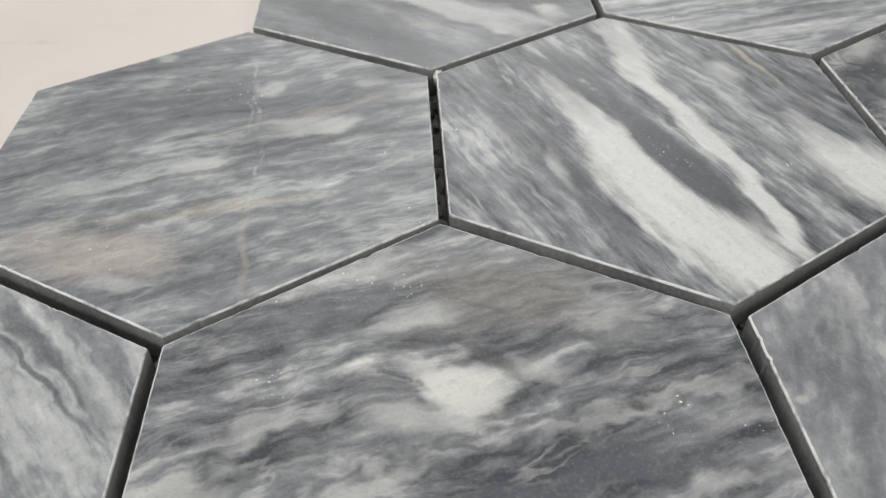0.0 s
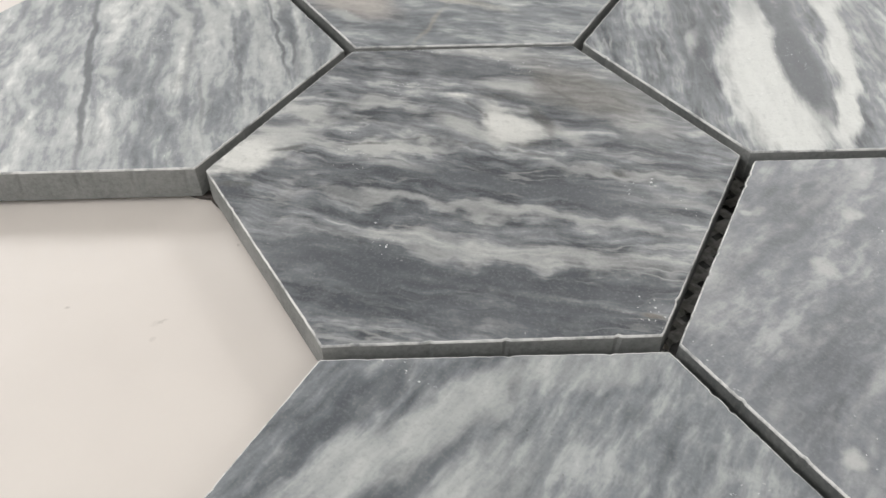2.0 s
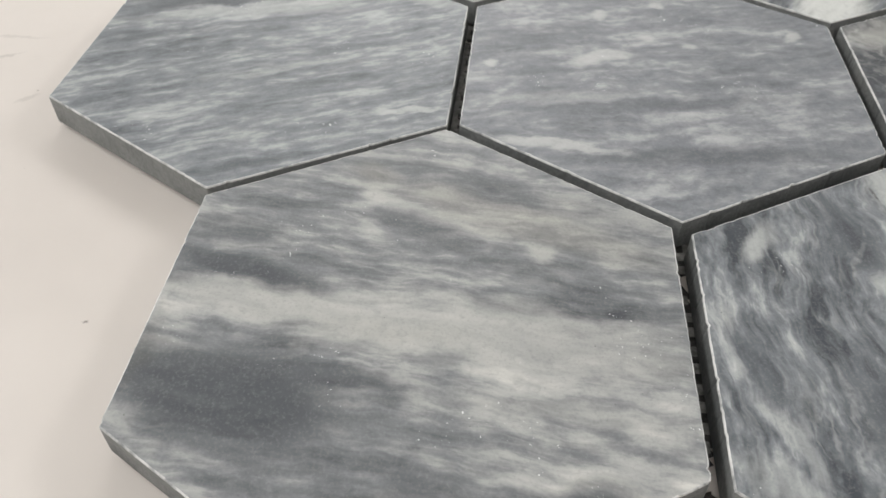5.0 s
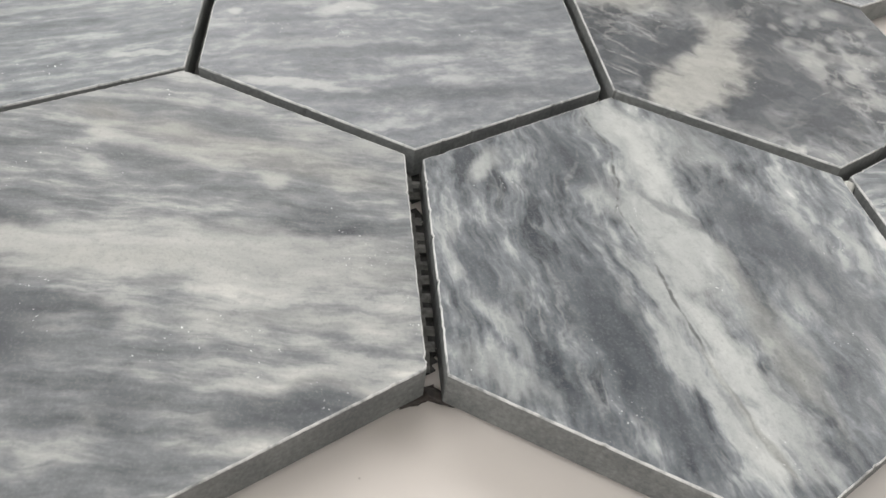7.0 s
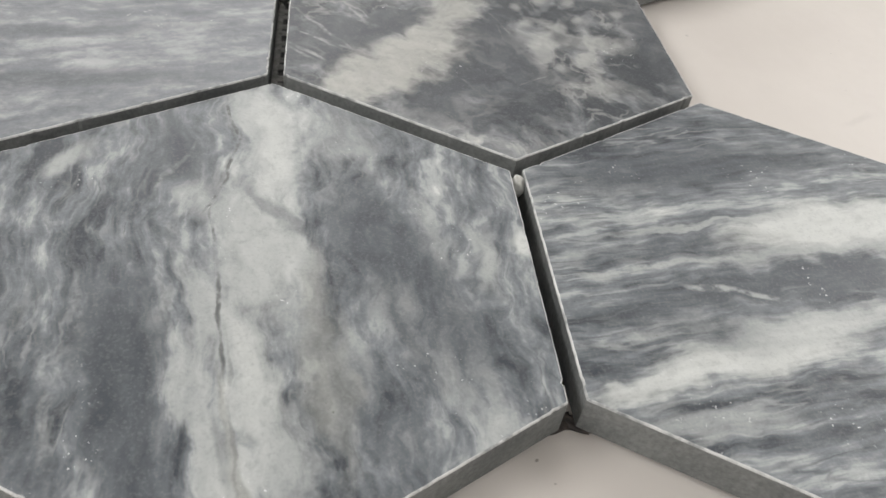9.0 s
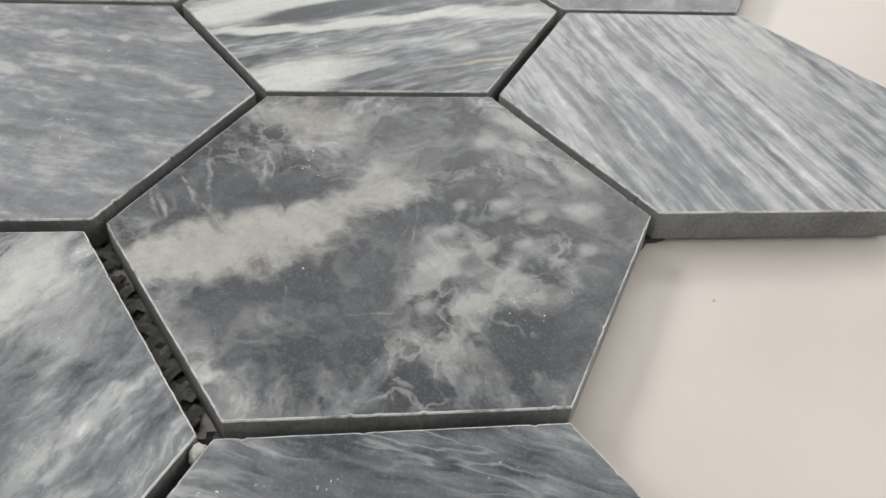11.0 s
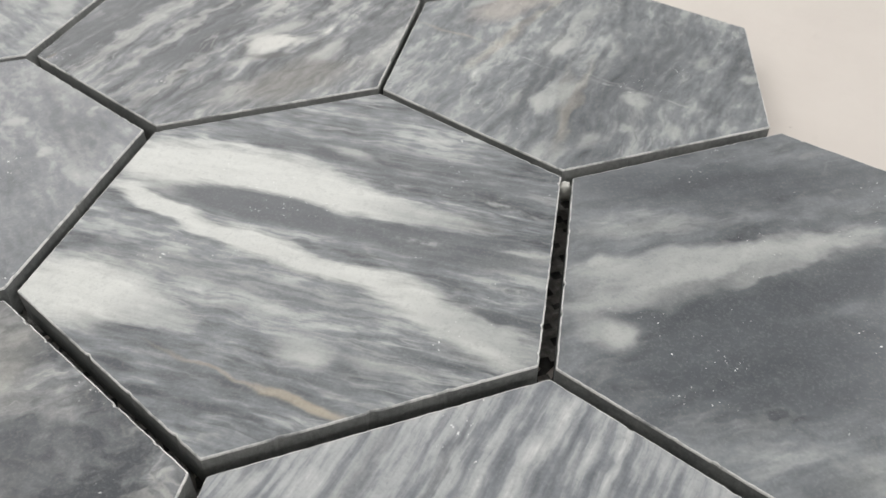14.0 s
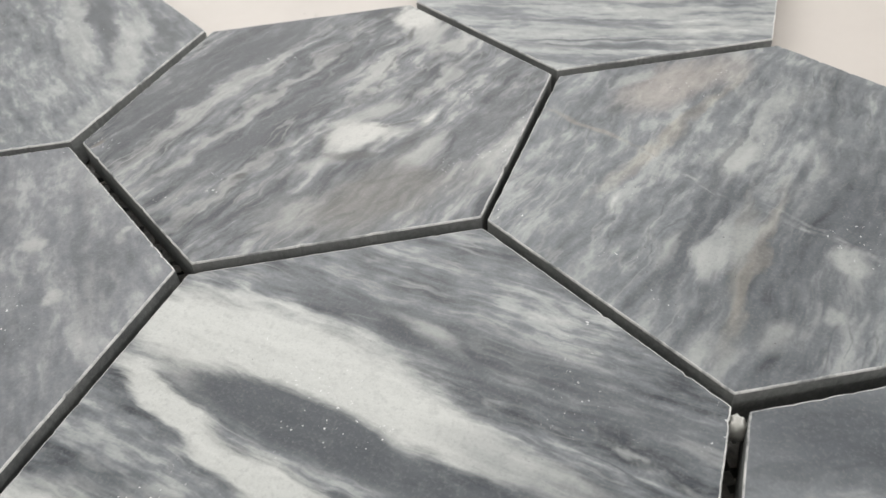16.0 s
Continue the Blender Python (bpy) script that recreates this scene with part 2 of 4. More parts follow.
def part(name, bm, material, parent=None, label=""):
    data = bpy.data.meshes.new(name)
    bm.to_mesh(data)
    bm.free()
    for m in material if isinstance(material, (list, tuple)) else [material]:
        data.materials.append(m)
    ob = new(name, data)
    if parent:
        ob.parent = parent
    if label:
        ob["label"] = label
    return ob


def box(bm, x0, x1, y0, y1, z0, z1):
    vs = [bm.verts.new((x, y, z)) for z in (z0, z1) for x, y in ((x0, y0), (x1, y0), (x1, y1), (x0, y1))]
    for f in ((3, 2, 1, 0), (4, 5, 6, 7), (0, 1, 5, 4), (1, 2, 6, 5), (2, 3, 7, 6), (3, 0, 4, 7)):
        bm.faces.new([vs[i] for i in f])


PITCH, FLAT, TOP, NET = 0.1005, 0.098, 0.009, 0.0011
REACH = FLAT / math.sqrt(3)

# ---- room ----
plaster = paint_material("white_plaster", (0.78, 0.77, 0.75, 1), 0.8)
stone_floor = paint_material("grey_floor", (0.35, 0.34, 0.33, 1), 0.5)
X, Y, Z0, Z1, W = 3.6, 3.6, -0.75, 1.95, 0.1
for name, dims, mat in (("floor", (-X - W, X + W, -Y - W, Y + W, Z0 - W, Z0), stone_floor),
                        ("ceiling", (-X - W, X + W, -Y - W, Y + W, Z1, Z1 + W), plaster),
                        ("wall_north", (-X - W, X + W, Y, Y + W, Z0, Z1), plaster), ("wall_south", (-X - W, X + W, -Y - W, -Y, Z0, Z1), plaster),
                        ("wall_east", (X, X + W, -Y, Y, Z0, Z1), plaster), ("wall_west", (-X - W, -X, -Y, Y, Z0, Z1), plaster)):
    bm = bmesh.new()
    box(bm, *dims)
    tagged(part(name, bm, mat), "plain painted " + name.split("_")[0] + " closing the room", name.split("_")[0], kind="structure")

# ---- table ----
MARKS = ((-85, -146, 1.0, 0.44, 48, 0.25), (-84, -151, 0.6, 0.57, 73, 0.15), (-104, -152, 0.5, 0.37, 7, 0.35),
         (-41, -243, 5.8, 0.76, 92, 0.25), (-51, -239, 9.6, 0.72, 61, 0.18), (-17, -238, 3.7, 0.79, 98, 0.20),
         (68, -233, 0.5, 0.35, 51, 0.80), (-86, -147, 1.2, 0.95, 53, 0.10), (-73, -195, 0.6, 0.51, 51, 0.40),
         (-70, -187, 0.5, 0.52, 53, 0.30), (117, 68, 0.5, 0.36, 88, 0.70), (170, 78, 7.0, 1.45, 90, 0.10))
table = tagged(new("table"), "white laminate table with faint scuffs and specks", "table")
bm = bmesh.new()
box(bm, -0.8, 0.8, -0.7, 0.7, -0.03, 0.0)
bmesh.ops.bevel(bm, geom=bm.edges[:], offset=0.003, segments=3, affect="EDGES")
part("tabletop", bm, board_material(MARKS), table)
leg_mat = paint_material("white_leg", (0.7, 0.7, 0.7, 1), 0.4)
for sx in (-0.74, 0.74):
    for sy in (-0.64, 0.64):
        bm = bmesh.new()
        box(bm, sx - 0.025, sx + 0.025, sy - 0.025, sy + 0.025, Z0, -0.03)
        bmesh.ops.bevel(bm, geom=bm.edges[:], offset=0.003, segments=2, affect="EDGES")
        part("leg", bm, leg_mat, table)

# ---- mosaic sheet ----
sheet = tagged(new("mosaic_sheet"), "sheet of twelve grey marble hexagon tiles on fibre net", "tile sheet")
edge_mat, flank_mat = arris_material(), sawn_material()


def hexagon(rng, size=1.0):
    """A sawn tile: slightly chipped top arris, straight sides, the foot open edged by a small chamfer."""
    bm = bmesh.new()
    steps = 76
    rows = []
    chips = [rng.random() for _ in range(6 * steps)]
    chips = [0.6 * chips[i] + 0.4 * chips[i - 1] if chips[i] < 0.95 else chips[i] for i in range(6 * steps)]
    for inset, z in ((0.0005, NET), (0.0, NET + 0.0005), (0.0, TOP - 0.00032), (0.00009, TOP - 0.00009), (0.0003, TOP)):
        ring = []
        for side in range(6):
            a, b = (Vector((math.cos(radians(30 + 60 * s)), math.sin(radians(30 + 60 * s)), 0)) * REACH * size for s in (side, side + 1))
            nrm = (a + b).normalized()
            along = (b - a).normalized()
            for i in range(steps):
                f = i / steps
                c = chips[side * steps + i]
                depth = inset
                if z > TOP - 0.001:
                    depth += 0.00014 * c + (0.00028 * (c - 0.95) / 0.05 if c > 0.95 else 0)
                if i == 0:
                    q = a * (1 - (depth * 1.15 + 0.00006) / REACH)
                else:
                    q = a.lerp(b, f) - nrm * depth
                drop = 0.00016 * c if inset == 0.0 and z > 0.005 else 0
                ring.append(bm.verts.new((q.x, q.y, z - drop)))
        rows.append(ring)
    n = 6 * steps
    for r in range(4):
        for i in range(n):
            f = bm.faces.new((rows[r][i], rows[r][(i + 1) % n], rows[r + 1][(i + 1) % n], rows[r + 1][i]))
            f.material_index = 1 if r >= 2 else 2
    bm.faces.new(rows[4])
    bm.faces.new(rows[0][::-1])
    return bm


TILES = []


def tile(col, row, dx, dy, turn, material, label, size=1.0):
    rng = random.Random(len(TILES) + 11)
    x, y = col * PITCH + dx / 1000, row * PITCH * math.sqrt(3) / 2 + dy / 1000
    ob = part("tile", hexagon(rng, size), [material, edge_mat, flank_mat], sheet, label)
    ob.location = (x, y, 0)
    ob.rotation_euler = (0, 0, radians(turn))
    TILES.append((x, y))
    return ob

stone = Marble("streaked_marble", 2, 114, tone=0.42, long=22, across=340, warp=0.002, cloud=0.3, contrast=0.85, fray=0.002)
stone.vein(DARK, -27.9, -3.0, 37.3, 5.97, 110, 0.60, 0.8)
stone.vein(DARK, -12.3, 22.1, 23.8, 5.71, 114, 0.85, 0.6)
stone.vein(DARK, 21.4, -4.4, 33.6, 3.00, 112, 0.50, 0.8)
stone.vein(DARK, 25.8, 30.5, 25.4, 4.66, 139, 0.40, 0.9)
stone.vein(DARK, -1.0, 36.5, 19.1, 2.68, 117, 0.50, 0.8)
stone.vein(WHITE, -0.3, -29.4, 32.2, 10.26, 115, 1.00, 0.3)
stone.vein(WHITE, -11.2, -3.3, 17.6, 4.61, 111, 0.95, 0.5)
stone.vein(PALE, -18.6, 15.9, 13.2, 2.57, 112, 0.80, 0.8)
stone.vein(DARK, 3.1, -15.2, 22.7, 4.74, 112, 1.00, 0.3)
stone.vein(WHITE, 16.4, -30.5, 15.8, 2.69, 98, 1.00, 0.4)
stone.vein(WHITE, 11.4, -6.9, 14.4, 2.95, 109, 1.00, 0.4)
stone.vein(WHITE, 5.6, 14.0, 14.3, 2.64, 109, 0.95, 0.5)
stone.vein(WHITE, 1.8, 30.9, 11.2, 4.16, 93, 0.95, 0.6)
stone.vein(PALE, 0.7, 45.0, 11.8, 5.47, 98, 0.95, 0.7)
stone.vein(WHITE, 3.3, 47.8, 6.3, 1.79, 92, 0.50, 0.9)
stone.vein(DARK, -5.0, 45.6, 7.6, 1.29, 108, 0.90, 0.7)
stone.vein(WHITE, 41.9, -21.4, 17.2, 8.20, 121, 1.00, 0.5)
stone.vein(PALE, 35.1, -4.4, 8.2, 3.60, 111, 0.70, 0.8)
stone.vein(PALE, 24.1, 22.7, 5.1, 3.57, 97, 0.75, 0.8)
stone.vein(TAN, 37.5, 12.4, 10.8, 0.41, 105, 0.55, 0.8)
stone.vein(TAN, 31.9, 31.6, 9.3, 0.88, 107, 0.85, 0.6)
stone.vein(PALE, -22.1, 37.8, 5.3, 0.63, 117, 0.80, 0.8)
stone.vein(PALE, -24.9, -14.6, 4.8, 1.17, 103, 0.70, 0.8)
stone.vein(PALE, -11.9, 42.5, 4.4, 0.70, 110, 0.80, 0.8)
stone.vein(PALE, -11.5, 19.3, 4.7, 0.81, 117, 0.60, 0.8)
stone.vein(PALE, 22.6, 9.2, 11.0, 1.28, 115, 0.50, 0.9)
stone.vein(PALE, 17.6, 36.5, 8.3, 1.57, 113, 0.50, 0.9)
stone.vein(PALE, 24.7, 24.9, 3.7, 2.07, 116, 0.62, 0.75)
stone.vein(DARK, 40.4, 4.6, 17.6, 1.72, 102, 0.50, 0.7)
stone.vein(PALE, 19.2, 11.7, 7.8, 0.68, 109, 0.39, 0.85)
stone.vein(TAN, 30.7, 34.3, 4.1, 0.81, 109, 0.62, 0.75)
stone.vein(PALE, -23.9, -14.8, 7.4, 1.37, 99, 0.47, 0.85)
stone.vein(PALE, -31.6, 25.5, 8.8, 0.93, 101, 0.60, 0.6)
tile(0, 0, -0.07, 0.39, -0.28, stone.finish(), "dark grey marble tile with broad white streaks")

stone = Marble("folded_marble", 3, 15, tone=0.24, long=28, across=330, warp=0.0045, contrast=0.88, cloud=0.3, fray=0.014, tint=(0.99, 1.0, 0.99))
stone.vein(DARK, 3.3, -5.5, 47.1, 2.82, 18, 0.75, 0.8)
stone.vein(DARK, -6.8, -22.4, 22.1, 1.70, 17, 0.50, 0.8)
stone.vein(DARK, 12.9, -32.0, 39.2, 3.83, 20, 0.95, 0.5)
stone.vein(DARK, -13.3, -36.2, 13.8, 3.82, 16, 0.70, 0.7)
stone.vein(DARK, 17.3, -38.8, 34.0, 4.19, 19, 0.75, 0.7)
stone.vein(DARK, -24.4, 31.5, 18.4, 4.32, 18, 0.50, 0.9)
stone.vein(PALE, 16.9, -22.1, 33.3, 2.92, 17, 0.60, 0.8)
stone.vein(PALE, 11.4, -12.4, 39.2, 2.04, 16, 0.60, 0.8)
stone.vein(PALE, 29.6, 11.2, 19.5, 1.88, 12, 0.60, 0.8)
stone.vein(PALE, -17.1, 42.6, 16.6, 3.23, 22, 0.60, 0.9)
stone.vein(DUN, 12.3, 36.6, 15.5, 8.70, 179, 0.45, 0.9)
stone.vein(PALE, 26.7, 28.1, 6.0, 4.88, 6, 0.60, 0.7)
stone.vein(PALE, 1.0, 16.7, 8.3, 6.45, 168, 0.95, 0.5)
stone.vein(WHITE, 0.5, 15.8, 5.4, 3.72, 153, 0.90, 0.8)
stone.vein(WHITE, -2.6, 15.8, 7.7, 2.76, 127, 0.85, 0.7)
stone.vein(PALE, -8.3, 10.4, 7.0, 2.51, 164, 0.80, 0.8)
stone.vein(PALE, -6.2, 31.1, 7.7, 2.46, 14, 0.80, 0.8)
stone.vein(SOOT, 7.8, 19.4, 5.4, 1.27, 124, 0.65, 0.9)
stone.vein(SOOT, 6.6, 11.0, 4.3, 0.91, 40, 0.60, 0.8)
stone.vein(SOOT, -6.6, 17.9, 3.4, 0.67, 134, 0.50, 0.8)
stone.vein(SOOT, -6.2, 26.1, 6.0, 1.15, 28, 0.50, 0.8)
stone.vein(SOOT, -0.0, 6.1, 11.6, 0.80, 13, 0.50, 0.8)
stone.vein(WHITE, -44.6, -20.4, 8.6, 5.28, 73, 1.00, 0.5)
stone.vein(PALE, -41.9, -10.1, 7.3, 4.35, 18, 0.90, 0.6)
stone.vein(PALE, -43.3, -0.0, 8.1, 2.95, 5, 0.85, 0.7)
stone.vein(PALE, -29.3, 9.5, 10.1, 2.52, 17, 0.60, 0.8)
stone.vein(PALE, -19.7, -2.7, 13.0, 2.50, 23, 0.85, 0.7)
stone.vein(SOOT, -40.4, -29.2, 4.1, 0.91, 28, 0.75, 0.6)
stone.vein(SOOT, -37.6, -13.3, 4.3, 0.75, 46, 0.75, 0.7)
stone.vein(SOOT, -23.2, -3.7, 6.3, 0.47, 28, 0.70, 0.7)
stone.vein(SOOT, -32.4, 2.3, 6.5, 0.85, 18, 0.50, 0.8)
stone.vein(DARK, -47.9, -7.4, 5.3, 1.64, 22, 0.80, 0.7)
stone.vein(PALE, 28.9, -29.3, 21.3, 0.69, 15, 0.60, 0.8)
stone.vein(SOOT, 10.5, -33.8, 1.1, 0.40, 2, 0.90, 0.6)
stone.vein(SOOT, 27.8, 10.5, 1.8, 0.95, 174, 0.80, 0.6)
stone.vein(SOOT, -10.7, 20.0, 5.2, 0.49, 155, 0.60, 0.7)
stone.vein(SOOT, 8.2, 11.2, 5.0, 0.48, 29, 0.60, 0.7)
stone.vein(SOOT, 7.2, 32.7, 7.1, 0.55, 155, 0.45, 0.7)
stone.vein(SOOT, 14.8, 37.7, 5.1, 0.60, 164, 0.45, 0.7)
stone.vein(SOOT, -36.0, -15.5, 3.0, 0.52, 73, 0.70, 0.7)
stone.vein(SOOT, 22.9, 28.1, 5.1, 0.42, 36, 0.40, 0.7)
stone.vein(SOOT, -15.2, 2.1, 5.5, 0.40, 32, 0.40, 0.7)
stone.vein(PALE, 14.1, 18.0, 4.6, 2.04, 167, 0.60, 0.8)
stone.vein(PALE, -14.8, -8.0, 7.6, 1.15, 9, 0.50, 0.8)
stone.vein(BROWN, 46.4, -25.0, 2.0, 0.61, 7, 0.80, 0.7)
stone.vein(WHITE, 0.3, 15.5, 8.3, 4.12, 133, 0.54, 0.5)
stone.vein(WHITE, -0.2, 9.3, 3.5, 2.07, 166, 0.50, 0.5)
stone.vein(PALE, -8.8, 30.0, 6.6, 1.11, 13, 0.47, 0.85)
stone.vein(DARK, -25.8, 30.6, 10.7, 2.14, 10, 0.45, 0.7)
stone.vein(DARK, 28.4, -0.8, 16.3, 2.21, 0, 0.60, 0.6)
stone.vein(DARK, 26.9, 25.5, 13.2, 1.57, 13, 0.50, 0.7)
stone.vein(SOOT, 28.8, 11.0, 2.2, 0.97, 179, 0.33, 0.6)
stone.vein(PALE, 26.6, 27.1, 3.5, 1.38, 23, 0.47, 0.85)
stone.vein(DARK, 0.7, 26.4, 4.4, 0.96, 8, 0.47, 0.85)
stone.vein(SOOT, 7.8, 19.4, 2.0, 1.24, 139, 0.30, 0.6)
stone.vein(BROWN, 9.0, 36.2, 17.0, 6.43, 159, 0.30, 0.8)
stone.vein(DARK, 19.1, -31.6, 24.8, 2.63, 8, 0.75, 0.6)
stone.vein(DARK, 10.3, -3.9, 23.6, 1.96, 9, 0.60, 0.7)
stone.vein(DARK, 31.4, 22.4, 16.7, 1.93, 167, 0.60, 0.7)
stone.vein(SOOT, 6.2, 21.9, 5.4, 1.20, 144, 0.55, 0.6)
stone.vein(SOOT, 3.5, 39.2, 7.6, 0.80, 177, 0.50, 0.6)
stone.vein(SOOT, 24.1, 36.2, 8.1, 0.78, 174, 0.45, 0.6)
stone.vein(SOOT, -9.1, 27.4, 4.6, 0.69, 27, 0.50, 0.6)
tile(-0.5, -1, -0.58, 0.24, 0.26, stone.finish(), "dark grey marble tile with a white patch and brown folds")

stone = Marble("rose_marble", 1, 16, tone=0.55, long=30, across=290, warp=0.003, contrast=0.6, cloud=0.25, fray=0.005, lines=0.7)
stone.vein(DARK, 16.6, 19.8, 30.2, 13.34, 8, 0.45, 0.9)
stone.vein(DARK, -20.0, 15.9, 22.6, 7.72, 2, 0.40, 0.9)
stone.vein(PALE, -12.4, -10.8, 16.4, 1.70, 16, 0.70, 0.8)
stone.vein(PALE, -2.7, -6.6, 7.2, 2.17, 8, 0.80, 0.7)
stone.vein(PALE, 21.8, 6.0, 10.1, 2.35, 19, 0.70, 0.7)
stone.vein(DARK, 15.3, -0.1, 13.0, 1.35, 19, 0.80, 0.7)
stone.vein(PALE, 29.1, 1.1, 6.5, 1.37, 11, 0.70, 0.8)
stone.vein(ROSE, -15.9, -35.0, 15.2, 6.73, 177, 0.75, 0.6)
stone.vein(ROSE, -30.8, -29.8, 7.8, 4.70, 12, 0.50, 0.7)
stone.vein(TAN, -1.7, -22.6, 25.8, 1.50, 6, 0.40, 0.8)
stone.vein(PALE, -11.2, -42.9, 5.9, 2.02, 173, 0.70, 0.7)
stone.vein(PALE, 7.0, 19.7, 22.6, 0.54, 99, 0.35, 0.9)
stone.vein(PALE, 10.3, -15.2, 12.6, 0.49, 89, 0.40, 0.9)
stone.vein(TAN, 10.9, -36.5, 10.6, 0.63, 99, 0.35, 0.9)
stone.vein(PALE, 10.0, 25.3, 2.7, 3.94, 124, 0.75, 0.5)
stone.vein(PALE, 26.6, 6.6, 2.4, 3.54, 124, 0.70, 0.6)
stone.vein(PALE, -0.7, -7.7, 2.7, 3.40, 155, 0.70, 0.7)
stone.vein(PALE, 17.3, 40.1, 2.3, 3.03, 130, 0.70, 0.7)
stone.vein(PALE, 47.3, 20.1, 3.3, 2.15, 1, 0.70, 0.7)
stone.vein(PALE, 34.6, 26.0, 4.0, 2.24, 175, 0.60, 0.7)
stone.vein(PALE, -19.3, 43.2, 2.2, 2.72, 68, 0.80, 0.6)
stone.vein(PALE, 24.1, 29.5, 1.6, 1.76, 97, 0.70, 0.7)
stone.vein(DUN, 23.5, 11.5, 21.2, 1.70, 30, 0.60, 0.8)
stone.vein(PALE, -19.9, -11.4, 14.4, 1.53, 24, 0.50, 0.8)
stone.vein(DARK, 14.1, -3.6, 10.2, 1.33, 19, 0.70, 0.8)
stone.vein(DARK, 27.4, 15.5, 6.4, 0.73, 24, 0.60, 0.8)
stone.vein(PALE, 5.7, 23.2, 17.7, 0.40, 94, 0.40, 0.7)
stone.vein(PALE, -2.6, -5.8, 6.5, 1.62, 178, 0.62, 0.75)
stone.vein(PALE, -19.3, 29.0, 3.8, 1.70, 4, 0.58, 0.75)
stone.vein(DARK, 26.5, 1.4, 7.8, 0.97, 14, 0.66, 0.75)
stone.vein(DARK, 2.5, -0.5, 8.8, 1.13, 3, 0.60, 0.6)
stone.vein(PALE, 20.8, 8.5, 9.2, 2.67, 2, 0.60, 0.6)
stone.vein(PALE, -19.6, -8.6, 23.5, 0.87, 21, 0.50, 0.6)
stone.vein(PALE, 23.0, -38.2, 2.1, 0.95, 18, 0.62, 0.75)
stone.vein(DARK, -23.1, 1.1, 16.6, 1.66, 24, 0.45, 0.7)
stone.vein(DARK, -10.5, -23.7, 18.7, 1.14, 16, 0.45, 0.7)
stone.vein(PALE, 29.6, 1.8, 3.3, 0.97, 12, 0.62, 0.75)
stone.vein(PALE, 9.6, 25.1, 3.1, 3.30, 132, 0.62, 0.65)
stone.vein(PALE, 26.1, 6.0, 1.9, 2.61, 132, 0.62, 0.65)
stone.vein(PALE, -3.8, -7.7, 4.2, 3.96, 145, 0.35, 0.75)
stone.vein(TAN, 20.6, 12.7, 20.5, 1.33, 21, 0.24, 0.6)
stone.vein(DARK, 29.4, 3.0, 14.3, 1.20, 25, 0.70, 0.6)
stone.vein(PALE, 43.6, 19.7, 3.2, 2.38, 144, 0.30, 0.85)
stone.vein(DARK, -3.0, -10.1, 16.2, 1.21, 17, 0.55, 0.6)
stone.vein(PALE, -30.0, -11.7, 7.3, 2.62, 164, 0.30, 0.85)
stone.vein(PALE, 10.5, -9.7, 6.2, 0.28, 84, 0.39, 0.85)
stone.vein(PALE, 7.1, 17.3, 7.5, 0.28, 106, 0.35, 0.85)
stone.vein(DARK, -3.0, 6.1, 14.2, 0.94, 19, 0.50, 0.7)
tile(-1, 0, 0.35, -0.27, -0.28, stone.finish(), "grey marble tile with a rosy patch and pale crack")

stone = Marble("plain_grey_marble", 4, 129, tone=0.82, long=30, across=300, warp=0.0025, contrast=0.62, cloud=0.25, lines=0.45)
stone.vein(DARK, -2.9, -8.7, 44.8, 0.99, 133, 0.85, 0.5)
stone.vein(DARK, 29.2, 26.5, 23.5, 0.54, 134, 0.80, 0.7)
stone.vein(DARK, 21.4, -0.6, 35.3, 1.37, 130, 0.40, 0.9)
stone.vein(PALE, 1.8, -6.9, 2.3, 1.95, 10, 0.85, 0.6)
stone.vein(PALE, 0.2, 21.7, 16.9, 1.97, 137, 0.60, 0.8)
stone.vein(PALE, 3.7, 27.9, 19.2, 1.49, 131, 0.60, 0.8)
stone.vein(PALE, 34.2, -9.1, 19.7, 1.42, 128, 0.40, 0.9)
stone.vein(PALE, 3.0, -7.3, 2.7, 1.14, 163, 0.60, 0.8)
stone.vein(DARK, 37.2, 22.5, 10.9, 0.49, 130, 0.60, 0.8)
stone.vein(PALE, 19.3, 28.8, 33.8, 2.52, 137, 0.50, 0.8)
stone.vein(DARK, 29.1, 31.4, 28.5, 1.49, 136, 0.50, 0.8)
stone.vein(PALE, 10.2, 25.0, 10.8, 1.53, 134, 0.60, 0.6)
stone.vein(PALE, -0.8, 21.5, 8.3, 1.43, 119, 0.55, 0.6)
stone.vein(DARK, 29.9, 9.2, 21.6, 0.64, 132, 0.50, 0.6)
stone.vein(DARK, 33.1, -8.2, 15.5, 0.57, 132, 0.45, 0.7)
stone.vein(PALE, 22.1, -21.5, 4.4, 0.72, 155, 0.47, 0.85)
stone.vein(DARK, 21.9, -13.1, 17.9, 0.64, 129, 0.40, 0.7)
tile(-1.5, -1, -0.42, -0.51, 0.12, stone.finish(), "grey marble tile with a straight dark vein")

stone = Marble("slate_grey_marble", 5, 73, tone=0.6, long=44, across=260, warp=0.003, contrast=0.42, cloud=0.3, fray=0.004, tint=(0.99, 1.0, 1.012), lines=0.35)
stone.vein(PALE, -12.2, -10.2, 7.3, 2.09, 92, 0.95, 0.5)
stone.vein(PALE, -30.9, 1.7, 2.1, 2.15, 16, 0.95, 0.5)
stone.vein(PALE, -21.3, -37.5, 1.9, 1.56, 65, 0.95, 0.5)
stone.vein(PALE, -28.1, 19.5, 1.9, 1.52, 55, 0.95, 0.5)
stone.vein(PALE, -14.3, 6.4, 1.7, 1.94, 54, 0.95, 0.5)
stone.vein(PALE, -6.7, 14.3, 2.1, 1.59, 73, 0.95, 0.5)
